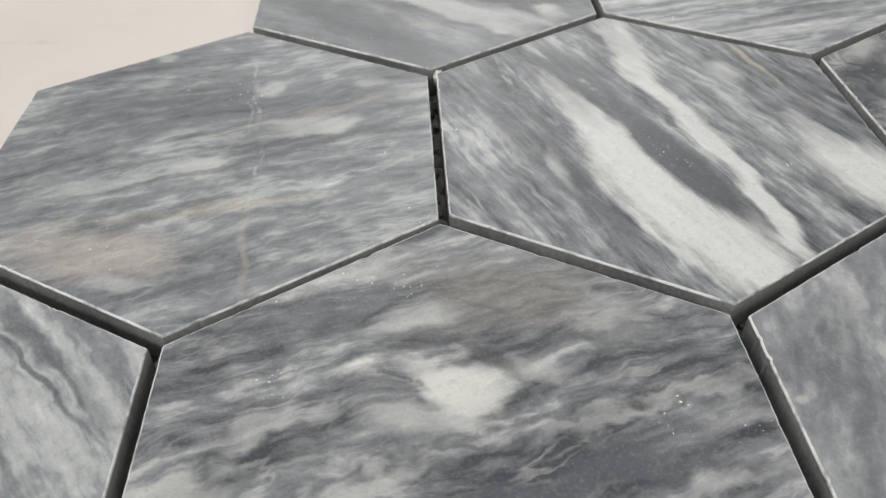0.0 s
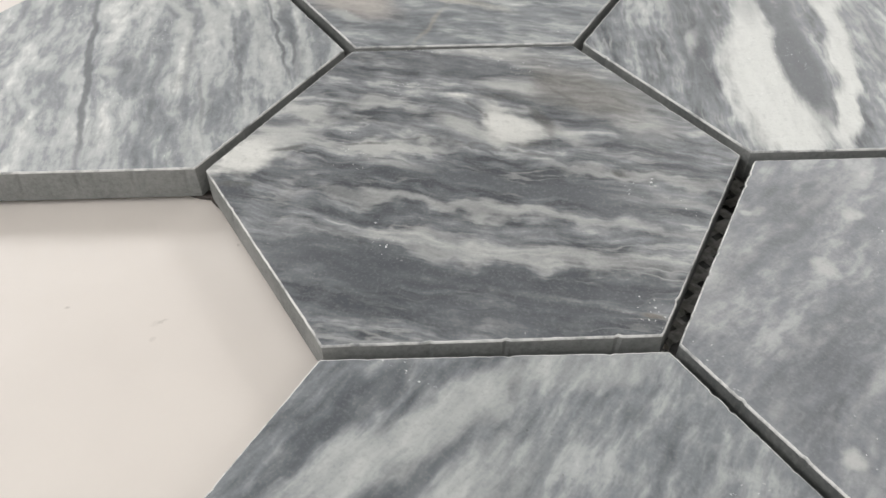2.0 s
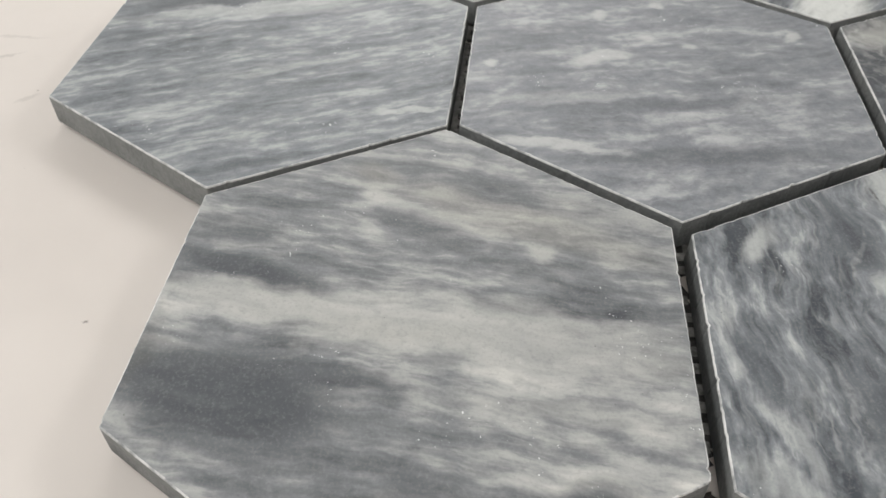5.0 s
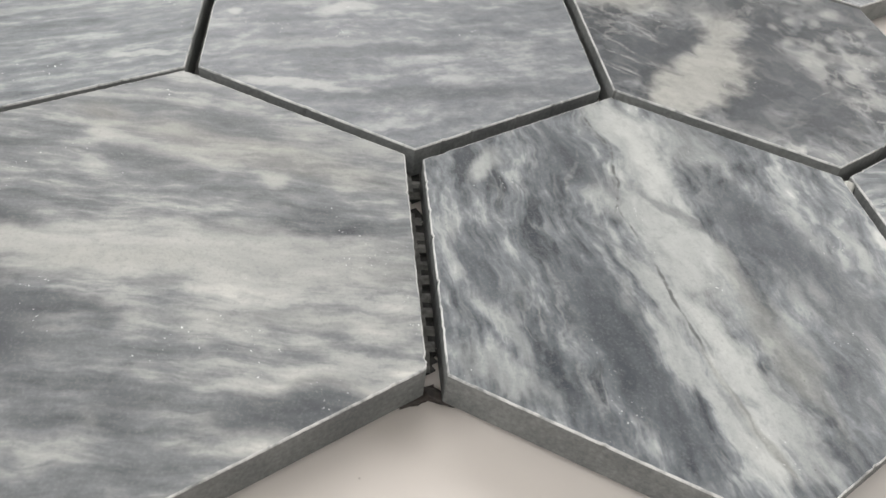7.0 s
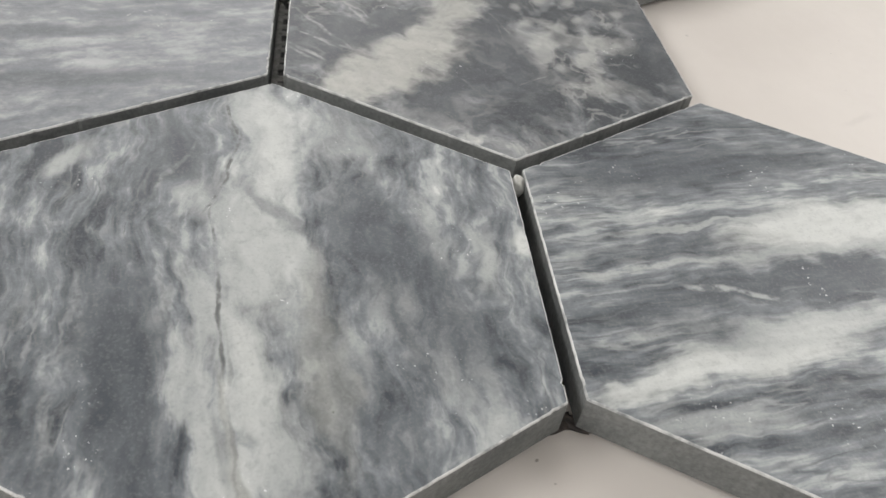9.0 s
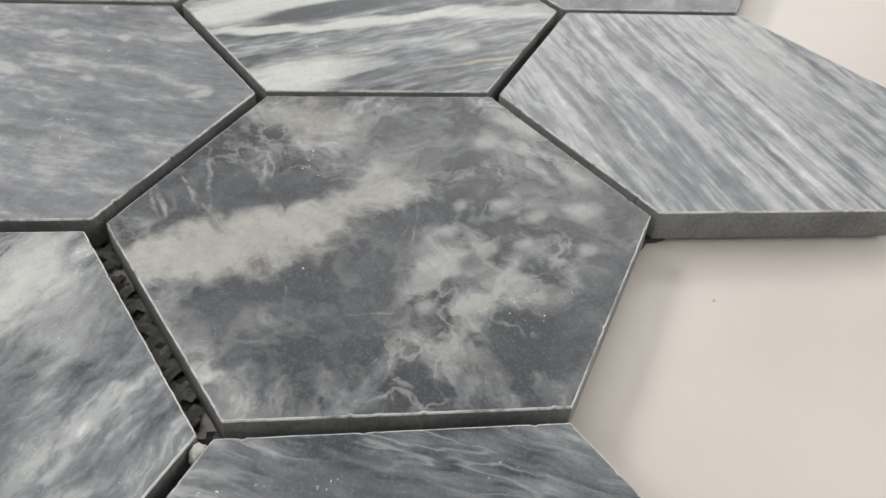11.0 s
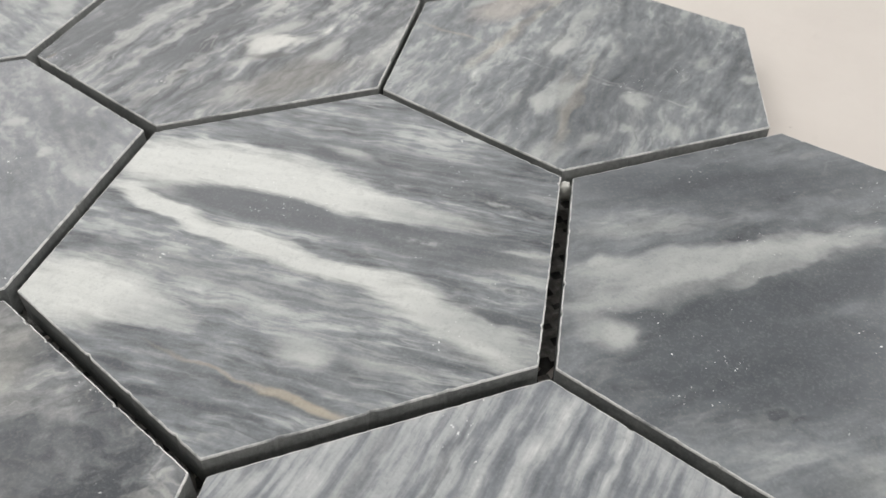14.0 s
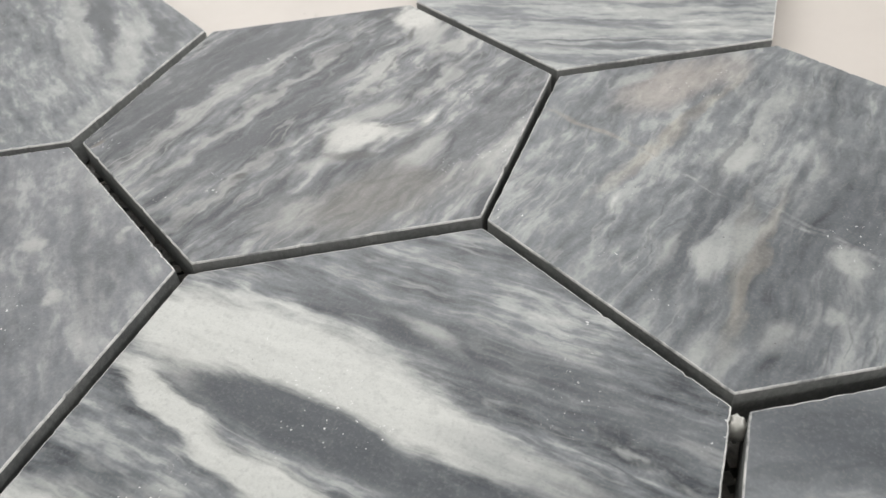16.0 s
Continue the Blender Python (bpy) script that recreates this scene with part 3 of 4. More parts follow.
stone.vein(DARK, -28.2, -18.3, 15.6, 3.89, 77, 0.40, 0.9)
stone.vein(DARK, -39.4, 19.3, 14.0, 4.06, 56, 0.40, 0.9)
stone.vein(PALE, -1.9, -32.9, 17.9, 2.00, 71, 0.35, 0.9)
stone.vein(DARK, 33.0, -10.8, 29.2, 3.34, 68, 0.65, 0.8)
stone.vein(DARK, 12.5, -8.1, 36.7, 2.58, 71, 0.40, 0.9)
stone.vein(PALE, -10.4, -8.9, 8.0, 2.09, 85, 0.95, 0.5)
stone.vein(PALE, 15.7, -40.6, 14.3, 1.96, 55, 0.95, 0.5)
stone.vein(PALE, -47.3, 9.7, 1.2, 1.07, 175, 0.95, 0.5)
stone.vein(PALE, 0.9, 43.1, 2.9, 1.56, 102, 0.95, 0.5)
stone.vein(PALE, -47.9, -8.9, 13.5, 4.29, 99, 0.30, 0.9)
stone.vein(PALE, -12.2, -10.2, 8.0, 1.85, 86, 0.85, 0.5)
stone.vein(PALE, -31.2, 2.2, 2.5, 1.38, 51, 0.66, 0.75)
stone.vein(PALE, -21.6, -36.8, 1.7, 0.82, 66, 0.62, 0.75)
stone.vein(PALE, -6.3, 14.1, 2.9, 1.23, 64, 0.58, 0.75)
stone.vein(PALE, -45.6, 11.2, 2.3, 1.01, 59, 0.55, 0.75)
stone.vein(DARK, -11.0, -25.5, 19.2, 1.34, 72, 0.35, 0.8)
stone.vein(PALE, -18.6, -19.4, 8.1, 1.08, 77, 0.35, 0.8)
stone.vein(DARK, -40.1, 6.1, 17.3, 1.69, 70, 0.40, 0.8)
stone.vein(PALE, 4.1, -22.5, 13.6, 1.35, 76, 0.35, 0.8)
tile(0.5, -1, -0.31, -0.10, 0.04, stone.finish(), "blue-grey marble tile with small pale flecks")

stone = Marble("banded_dark_marble", 6, 149, tone=0.26, long=24, across=170, warp=0.004, contrast=0.47, cloud=0.3, lines=0.5)
stone.vein(DARK, -20.4, -28.9, 32.0, 6.90, 136, 0.70, 0.7)
stone.vein(DARK, 8.4, -7.8, 27.8, 5.86, 145, 1.00, 0.5)
stone.vein(DARK, 24.9, -1.4, 24.5, 10.14, 136, 0.75, 0.6)
stone.vein(PALE, 21.7, -24.8, 17.5, 3.46, 145, 0.60, 0.8)
stone.vein(PALE, -1.7, -12.4, 24.2, 4.24, 145, 0.50, 0.8)
stone.vein(PALE, 6.5, -36.6, 14.6, 2.32, 140, 0.40, 0.9)
stone.vein(PALE, 35.3, -23.5, 2.3, 2.19, 140, 0.90, 0.7)
stone.vein(PALE, 20.0, -36.3, 2.8, 1.36, 140, 0.70, 0.7)
stone.vein(PALE, 2.8, -13.3, 24.8, 5.22, 147, 0.50, 0.8)
stone.vein(PALE, 32.5, 23.1, 8.9, 4.14, 143, 0.40, 0.9)
stone.vein(PALE, 36.1, -25.6, 4.9, 3.68, 98, 0.60, 0.8)
stone.vein(DARK, -0.5, -5.1, 24.5, 5.41, 144, 0.75, 0.6)
stone.vein(DARK, 21.8, -2.2, 18.9, 9.60, 116, 0.60, 0.8)
stone.vein(DARK, -20.2, -33.4, 26.3, 4.87, 137, 0.50, 0.8)
stone.vein(PALE, 20.6, -33.8, 8.1, 2.92, 140, 0.45, 0.8)
stone.vein(PALE, 34.9, -23.4, 1.5, 1.32, 159, 0.60, 0.7)
stone.vein(PALE, 35.2, -23.9, 2.2, 1.92, 137, 0.58, 0.75)
stone.vein(PALE, 19.2, -36.0, 3.0, 1.35, 144, 0.55, 0.75)
stone.vein(PALE, 5.5, -19.4, 29.4, 4.01, 144, 0.60, 0.6)
stone.vein(DARK, 27.2, -6.4, 22.3, 7.21, 142, 0.50, 0.8)
stone.vein(PALE, -1.0, -8.5, 12.8, 1.67, 151, 0.50, 0.6)
tile(-0.5, 1, 0.07, 0.62, 0.09, stone.finish(), "dark grey marble tile with one pale band")

stone = Marble("fine_lined_marble", 14, 13, tone=0.8, long=13, across=380, warp=0.0014, contrast=0.66, cloud=0.2, tint=(0.975, 1.0, 1.02), lines=0.3)
stone.vein(PALE, -18.6, 21.9, 26.7, 6.01, 15, 0.75, 0.8)
stone.vein(CREAM, -27.9, 30.3, 17.6, 3.76, 13, 0.60, 0.9)
stone.vein(PALE, 3.8, -12.3, 31.0, 2.42, 11, 0.40, 0.9)
stone.vein(DARK, 1.3, -33.0, 28.0, 1.50, 18, 0.55, 0.9)
stone.vein(DARK, -12.8, -28.0, 25.1, 1.02, 14, 0.60, 0.9)
stone.vein(DARK, -3.6, 6.3, 31.2, 0.94, 12, 0.50, 0.9)
stone.vein(DARK, -8.3, -3.4, 31.0, 0.64, 11, 0.40, 0.9)
stone.vein(DARK, 19.2, -39.5, 24.0, 1.19, 23, 0.30, 0.9)
stone.vein(PALE, 25.5, -34.2, 5.9, 0.96, 21, 0.60, 0.9)
stone.vein(PALE, -12.6, 18.9, 33.7, 8.42, 19, 0.60, 0.8)
stone.vein(DARK, 14.7, -31.5, 29.3, 3.26, 15, 0.45, 0.8)
stone.vein(DARK, 19.6, 5.6, 16.5, 0.89, 10, 0.50, 0.7)
stone.vein(DARK, -9.0, -7.9, 21.5, 1.18, 14, 0.45, 0.7)
stone.vein(PALE, 8.2, -44.8, 14.1, 1.19, 34, 0.60, 0.6)
tile(0.5, 1, 0.02, 0.91, -0.20, stone.finish(), "light grey marble tile with fine parallel lines")

stone = Marble("clouded_marble", 12, 113, tone=-0.04, long=60, across=150, warp=0.010, contrast=0.95, cloud=1.2, fray=0.014, web=0.16, tint=(1.0, 1.0, 0.98))
stone.vein(DARK, -33.4, 2.0, 18.2, 5.66, 138, 0.70, 0.7)
stone.vein(DARK, 8.9, -4.7, 19.7, 6.57, 135, 0.90, 0.5)
stone.vein(DARK, 21.8, -28.2, 12.1, 4.51, 111, 0.75, 0.7)
stone.vein(DARK, 31.3, -9.5, 13.1, 6.58, 118, 0.50, 0.9)
stone.vein(DARK, -27.6, 21.0, 16.3, 9.02, 114, 0.45, 0.9)
stone.vein(DARK, 1.5, 39.3, 8.2, 5.06, 58, 0.70, 0.7)
stone.vein(CREAM, -38.8, -17.1, 12.8, 8.12, 59, 0.70, 0.8)
stone.vein(CREAM, 7.0, -32.0, 21.9, 9.47, 102, 1.00, 0.4)
stone.vein(CREAM, -6.3, -9.2, 18.7, 6.34, 118, 0.85, 0.6)
stone.vein(PALE, -19.3, 0.7, 9.0, 3.67, 129, 0.70, 0.8)
stone.vein(DARK, -7.5, -46.1, 6.3, 8.44, 122, 1.00, 0.3)
stone.vein(DARK, -11.0, -34.0, 7.8, 9.03, 108, 1.00, 0.3)
stone.vein(DARK, -12.0, -17.6, 9.4, 6.57, 92, 1.00, 0.4)
stone.vein(PALE, -36.2, 32.6, 7.4, 3.85, 40, 0.75, 0.7)
stone.vein(PALE, 16.0, 8.1, 14.5, 2.66, 125, 0.65, 0.8)
stone.vein(PALE, 23.7, 17.1, 9.8, 2.29, 142, 0.55, 0.8)
stone.vein(PALE, 9.1, 17.0, 8.4, 1.67, 31, 0.50, 0.8)
stone.vein(PALE, -15.6, 41.3, 8.8, 2.16, 33, 0.50, 0.8)
stone.vein(PALE, 3.8, 3.2, 4.5, 0.24, 159, 0.70, 0.6)
stone.vein(PALE, -15.1, -38.3, 12.4, 0.49, 6, 0.60, 0.8)
stone.vein(PALE, -14.3, -27.1, 9.4, 0.46, 176, 0.50, 0.8)
stone.vein(PALE, 16.6, 17.3, 15.2, 4.12, 54, 0.40, 0.9)
stone.vein(PALE, 35.9, 7.9, 8.9, 3.90, 51, 0.50, 0.8)
stone.vein(DARK, -11.2, 27.1, 8.2, 4.07, 77, 0.60, 0.8)
stone.vein(DARK, 27.9, 2.1, 6.9, 3.26, 132, 0.60, 0.8)
stone.vein(DARK, 21.7, -4.3, 26.3, 4.28, 155, 0.85, 0.6)
stone.vein(DARK, 17.6, 42.0, 27.3, 4.46, 150, 0.85, 0.6)
stone.vein(DARK, -6.0, 43.4, 10.4, 7.61, 45, 0.70, 0.7)
stone.vein(DARK, 28.9, -31.3, 10.6, 5.03, 45, 0.80, 0.5)
stone.vein(DARK, -22.8, 6.0, 10.4, 8.35, 46, 0.50, 0.8)
stone.vein(PALE, -6.8, -47.0, 4.6, 0.54, 19, 0.80, 0.7)
stone.vein(PALE, -10.1, -41.0, 6.2, 0.52, 29, 0.80, 0.7)
stone.vein(PALE, -13.0, -27.0, 5.8, 0.65, 26, 0.60, 0.7)
stone.vein(DARK, -9.8, -31.1, 18.9, 4.08, 98, 0.80, 0.6)
stone.vein(DARK, 19.5, -12.8, 16.9, 5.56, 94, 0.60, 0.7)
stone.vein(DARK, -25.5, 18.7, 12.6, 5.37, 115, 0.60, 0.7)
stone.vein(DARK, -7.8, 21.5, 9.5, 3.30, 76, 0.60, 0.7)
stone.vein(PALE, 12.6, 8.1, 2.6, 1.84, 123, 0.58, 0.85)
stone.vein(PALE, 4.2, 11.8, 2.1, 1.53, 124, 0.58, 0.85)
stone.vein(PALE, -4.9, 24.9, 2.7, 1.70, 124, 0.58, 0.85)
stone.vein(PALE, -0.1, 31.6, 2.7, 1.92, 123, 0.58, 0.85)
stone.vein(PALE, 19.5, 24.6, 2.9, 1.98, 121, 0.58, 0.85)
stone.vein(PALE, 24.5, 13.7, 3.1, 1.95, 121, 0.58, 0.85)
stone.vein(PALE, -2.4, 42.2, 3.0, 3.15, 122, 0.58, 0.85)
stone.vein(PALE, -28.6, 24.5, 4.2, 2.77, 126, 0.58, 0.85)
stone.vein(PALE, -4.0, 14.9, 1.8, 1.40, 125, 0.58, 0.85)
stone.vein(PALE, 8.7, 26.6, 2.3, 1.39, 122, 0.58, 0.85)
stone.vein(PALE, -14.1, 43.6, 2.2, 3.48, 124, 0.58, 0.85)
stone.vein(PALE, 10.6, 40.2, 1.7, 1.31, 121, 0.58, 0.85)
stone.vein(PALE, 25.4, 6.5, 1.8, 1.44, 122, 0.58, 0.85)
stone.vein(DARK, 13.5, 15.3, 2.5, 1.76, 129, 0.58, 0.85)
stone.vein(DARK, 3.9, 22.1, 2.5, 1.87, 129, 0.58, 0.85)
stone.vein(DARK, -11.5, 31.9, 3.0, 1.84, 130, 0.58, 0.85)
stone.vein(DARK, 4.9, 38.5, 2.5, 1.75, 127, 0.58, 0.85)
stone.vein(DARK, 26.6, 20.8, 2.3, 1.35, 126, 0.58, 0.85)
stone.vein(DARK, 16.0, 30.5, 2.1, 1.81, 127, 0.58, 0.85)
stone.vein(PALE, 0.7, 5.4, 6.4, 0.19, 175, 0.55, 0.75)
stone.vein(PALE, 26.5, -2.9, 5.0, 0.17, 96, 0.47, 0.75)
stone.vein(PALE, -7.5, -48.7, 4.8, 0.39, 16, 0.47, 0.85)
stone.vein(PALE, -9.5, -41.3, 3.7, 0.38, 20, 0.47, 0.85)
stone.vein(PALE, 21.5, -20.0, 4.0, 0.26, 4, 0.39, 0.85)
stone.vein(DARK, -10.0, -24.8, 14.9, 3.46, 102, 0.60, 0.6)
tile(1, 0, -0.19, 0.72, 0.04, stone.finish(), "dark grey marble tile with cloudy cream and white mottling")

stone = Marble("white_band_marble", 11, 154, tone=0.46, long=36, across=270, warp=0.005, contrast=0.88, cloud=0.4, fray=0.009, lines=0.7)
stone.vein(DARK, 12.7, -27.3, 22.7, 5.05, 169, 0.80, 0.6)
stone.vein(DARK, -36.2, 2.5, 11.0, 4.48, 168, 0.65, 0.7)
stone.vein(DARK, 14.4, 21.1, 27.3, 7.52, 174, 0.65, 0.7)
stone.vein(DARK, 35.1, 2.7, 12.9, 3.89, 177, 0.60, 0.8)
stone.vein(DARK, -18.9, -38.0, 11.0, 2.56, 168, 0.50, 0.8)
stone.vein(DARK, 17.5, -41.9, 9.8, 3.04, 7, 0.50, 0.8)
stone.vein(PALE, 4.5, -48.3, 9.3, 2.84, 27, 0.55, 0.8)
stone.vein(PALE, -3.3, -42.4, 8.5, 1.74, 173, 0.50, 0.9)
stone.vein(PALE, -26.1, 30.5, 10.4, 6.62, 175, 0.50, 0.9)
stone.vein(PALE, -44.4, 19.9, 4.9, 3.93, 18, 0.90, 0.6)
stone.vein(PALE, -30.3, 18.3, 17.9, 6.06, 162, 0.95, 0.6)
stone.vein(WHITE, -32.1, 20.6, 15.0, 2.87, 159, 0.60, 0.9)
stone.vein(PALE, -13.2, 4.2, 11.3, 6.61, 11, 0.85, 0.6)
stone.vein(PALE, -0.2, 5.3, 9.7, 4.64, 24, 0.85, 0.7)
stone.vein(PALE, 2.8, -1.6, 8.2, 4.00, 178, 0.85, 0.7)
stone.vein(PALE, 13.5, 2.5, 11.0, 4.74, 179, 0.45, 0.9)
stone.vein(PALE, 5.5, -10.0, 12.0, 3.71, 171, 0.85, 0.6)
stone.vein(PALE, 15.6, -9.1, 12.5, 3.32, 164, 0.95, 0.6)
stone.vein(PALE, 19.8, -18.6, 11.5, 3.06, 169, 0.85, 0.6)
stone.vein(PALE, 33.9, -21.3, 8.9, 3.00, 166, 0.95, 0.5)
stone.vein(WHITE, 17.1, -9.6, 8.7, 1.36, 165, 0.50, 0.9)
stone.vein(WHITE, 38.6, -22.1, 4.5, 1.81, 171, 0.70, 0.8)
stone.vein(PALE, 35.7, -13.5, 12.3, 3.90, 165, 0.85, 0.7)
stone.vein(DUN, 26.8, -3.8, 8.2, 2.37, 163, 0.50, 0.8)
stone.vein(PALE, 16.6, 35.5, 8.3, 1.96, 163, 0.70, 0.8)
stone.vein(WHITE, 18.5, 44.6, 2.3, 2.41, 172, 1.00, 0.5)
stone.vein(PALE, -40.8, -18.8, 4.4, 2.04, 121, 0.85, 0.7)
stone.vein(PALE, -30.1, -1.8, 8.3, 0.45, 132, 0.60, 0.8)
stone.vein(SOOT, -39.7, 14.5, 7.0, 0.33, 163, 0.80, 0.6)
stone.vein(SOOT, -28.4, 9.5, 7.5, 0.39, 147, 0.80, 0.6)
stone.vein(SOOT, -20.4, 2.8, 5.8, 0.33, 131, 0.80, 0.6)
stone.vein(SOOT, -11.6, -2.3, 6.4, 0.27, 161, 0.70, 0.7)
stone.vein(SOOT, 4.2, -8.0, 5.9, 0.39, 152, 0.70, 0.7)
stone.vein(SOOT, 13.4, -12.2, 5.5, 0.28, 161, 0.70, 0.7)
stone.vein(DUN, 25.5, -16.5, 8.6, 0.62, 164, 0.70, 0.7)
stone.vein(DUN, 37.5, -19.6, 6.9, 0.76, 170, 0.80, 0.7)
stone.vein(DARK, -25.1, 4.4, 7.2, 1.38, 158, 0.50, 0.8)
stone.vein(DARK, -10.9, -9.8, 12.5, 0.89, 155, 0.50, 0.8)
stone.vein(DARK, 30.4, -19.3, 5.7, 0.69, 166, 0.50, 0.8)
stone.vein(DARK, 2.8, 20.1, 9.0, 1.38, 174, 0.50, 0.8)
stone.vein(DARK, 28.4, 14.3, 11.6, 1.06, 168, 0.60, 0.8)
stone.vein(PALE, 6.9, 31.4, 11.3, 1.25, 163, 0.50, 0.8)
stone.vein(PALE, -5.8, -27.2, 6.0, 0.81, 167, 0.50, 0.8)
stone.vein(DARK, -39.5, -21.7, 10.8, 1.04, 169, 0.50, 0.8)
stone.vein(WHITE, -32.6, 22.3, 13.2, 4.76, 154, 0.30, 0.6)
stone.vein(WHITE, -5.5, 5.3, 18.7, 5.00, 155, 0.30, 0.7)
stone.vein(WHITE, 26.3, -12.7, 13.3, 3.51, 152, 0.30, 0.6)
stone.vein(SOOT, -37.3, 13.1, 6.6, 0.57, 165, 0.44, 0.5)
stone.vein(SOOT, -23.4, 5.1, 9.2, 0.55, 141, 0.44, 0.5)
stone.vein(SOOT, -8.3, -3.2, 7.2, 0.28, 164, 0.33, 0.6)
stone.vein(SOOT, 5.7, -8.7, 5.4, 0.44, 153, 0.44, 0.5)
stone.vein(SOOT, 23.9, -15.2, 12.6, 0.31, 159, 0.33, 0.6)
stone.vein(DARK, 5.0, -23.5, 15.9, 4.76, 159, 0.70, 0.7)
stone.vein(DARK, 11.9, 24.2, 22.5, 5.19, 178, 0.50, 0.8)
stone.vein(DUN, 22.2, 1.7, 22.9, 2.72, 156, 0.50, 0.7)
stone.vein(PALE, 17.7, 36.6, 6.9, 1.48, 142, 0.62, 0.75)
stone.vein(PALE, 15.8, 32.0, 4.4, 0.95, 164, 0.47, 0.85)
stone.vein(PALE, 46.3, 16.4, 3.2, 1.85, 47, 0.55, 0.85)
stone.vein(PALE, -42.2, -16.3, 5.2, 2.47, 120, 0.62, 0.75)
stone.vein(PALE, 13.0, -37.5, 10.3, 0.83, 166, 0.50, 0.7)
stone.vein(DARK, -11.6, 9.9, 9.5, 1.54, 5, 0.50, 0.7)
stone.vein(DARK, -35.6, 2.0, 12.2, 2.78, 169, 0.55, 0.7)
stone.vein(PALE, 2.4, -12.2, 12.2, 1.28, 160, 0.50, 0.7)
tile(1.5, -1, 0.69, -0.52, -0.03, stone.finish(), "grey marble tile crossed by a white band and dark crack")

stone = Marble("streaked_blue_marble", 13, 71, tone=0.34, long=22, across=330, warp=0.0025, contrast=0.87, cloud=0.3)
stone.vein(DARK, -32.4, 6.2, 34.9, 6.56, 71, 0.70, 0.6)
stone.vein(DARK, -19.3, -22.8, 17.3, 1.69, 70, 0.60, 0.8)
stone.vein(DARK, 2.0, -1.0, 33.3, 3.92, 70, 0.90, 0.5)
stone.vein(DARK, -9.2, -37.6, 8.7, 2.47, 60, 0.50, 0.8)
stone.vein(WHITE, -3.1, 21.1, 24.2, 6.73, 69, 0.95, 0.5)
stone.vein(PALE, -18.8, -7.8, 23.1, 1.03, 70, 0.85, 0.7)
stone.vein(PALE, -14.5, -22.9, 21.2, 0.69, 69, 0.85, 0.7)
stone.vein(PALE, -18.6, -35.8, 3.2, 1.14, 62, 0.70, 0.7)
stone.vein(PALE, -1.3, 8.9, 26.2, 2.18, 67, 0.85, 0.7)
stone.vein(PALE, -6.2, -19.8, 5.0, 0.80, 51, 0.90, 0.6)
stone.vein(PALE, 0.0, -12.6, 6.3, 0.69, 45, 0.80, 0.7)
stone.vein(PALE, -2.9, -36.1, 14.9, 0.94, 71, 0.75, 0.8)
stone.vein(WHITE, 4.7, -43.8, 12.2, 2.12, 74, 0.85, 0.6)
stone.vein(WHITE, 9.1, -24.2, 17.9, 3.63, 69, 0.90, 0.6)
stone.vein(PALE, 9.2, -12.3, 23.7, 3.14, 73, 0.85, 0.6)
stone.vein(PALE, 13.8, -42.3, 15.0, 2.18, 63, 0.60, 0.8)
stone.vein(WHITE, -5.8, 14.2, 21.1, 3.99, 71, 0.50, 0.6)
stone.vein(WHITE, 9.0, -23.4, 27.8, 3.52, 77, 0.40, 0.7)
stone.vein(DARK, -4.4, -34.4, 15.9, 3.39, 53, 0.50, 0.7)
stone.vein(DARK, -32.0, 0.1, 25.1, 3.78, 75, 0.40, 0.7)
tile(2, 0, 0.16, 0.04, 0.26, stone.finish(), "blue-grey marble tile with white streaks")

stone = Marble("silver_grey_marble", 9, 84, tone=0.58, long=34, across=330, warp=0.002, contrast=0.54, cloud=0.4, lines=0.35)
stone.vein(DARK, -31.3, -9.1, 23.2, 3.05, 78, 0.85, 0.7)
stone.vein(DARK, -39.7, 23.9, 11.9, 2.57, 76, 0.85, 0.7)
stone.vein(DARK, -18.2, -24.4, 16.0, 2.25, 74, 0.50, 0.9)
stone.vein(PALE, -23.1, -2.3, 33.0, 2.93, 78, 0.55, 0.9)
stone.vein(PALE, -26.8, 24.4, 23.7, 3.82, 67, 0.55, 0.9)
stone.vein(PALE, -9.4, 47.9, 9.1, 3.62, 36, 0.50, 0.9)
stone.vein(PALE, 40.4, 22.3, 9.1, 1.11, 71, 0.75, 0.8)
stone.vein(PALE, 51.2, -9.1, 8.4, 0.82, 98, 0.60, 0.8)
stone.vein(PALE, 10.2, -5.8, 14.6, 1.26, 84, 0.50, 0.9)
stone.vein(DARK, 45.1, -20.7, 11.3, 1.73, 80, 0.50, 0.9)
stone.vein(PALE, 33.7, -16.7, 4.2, 2.21, 66, 0.40, 0.9)
stone.vein(DARK, -32.3, -4.5, 28.6, 2.72, 72, 0.70, 0.6)
stone.vein(DARK, -43.1, 5.3, 23.2, 1.91, 84, 0.60, 0.6)
stone.vein(PALE, -29.5, 23.1, 23.0, 4.27, 64, 0.60, 0.7)
stone.vein(PALE, -19.6, 5.5, 26.8, 3.29, 68, 0.45, 0.8)
stone.vein(DARK, -29.8, -31.4, 6.1, 1.45, 70, 0.47, 0.85)
stone.vein(PALE, 40.3, 22.8, 8.3, 1.34, 69, 0.70, 0.6)
stone.vein(DARK, 5.3, 11.6, 25.0, 1.95, 70, 0.35, 0.8)
stone.vein(PALE, 10.9, 6.6, 17.5, 1.06, 73, 0.30, 0.8)
tile(0, -2, -0.28, -0.40, -0.41, stone.finish(), "silver-grey marble tile with faint slanting streaks", 1.005)

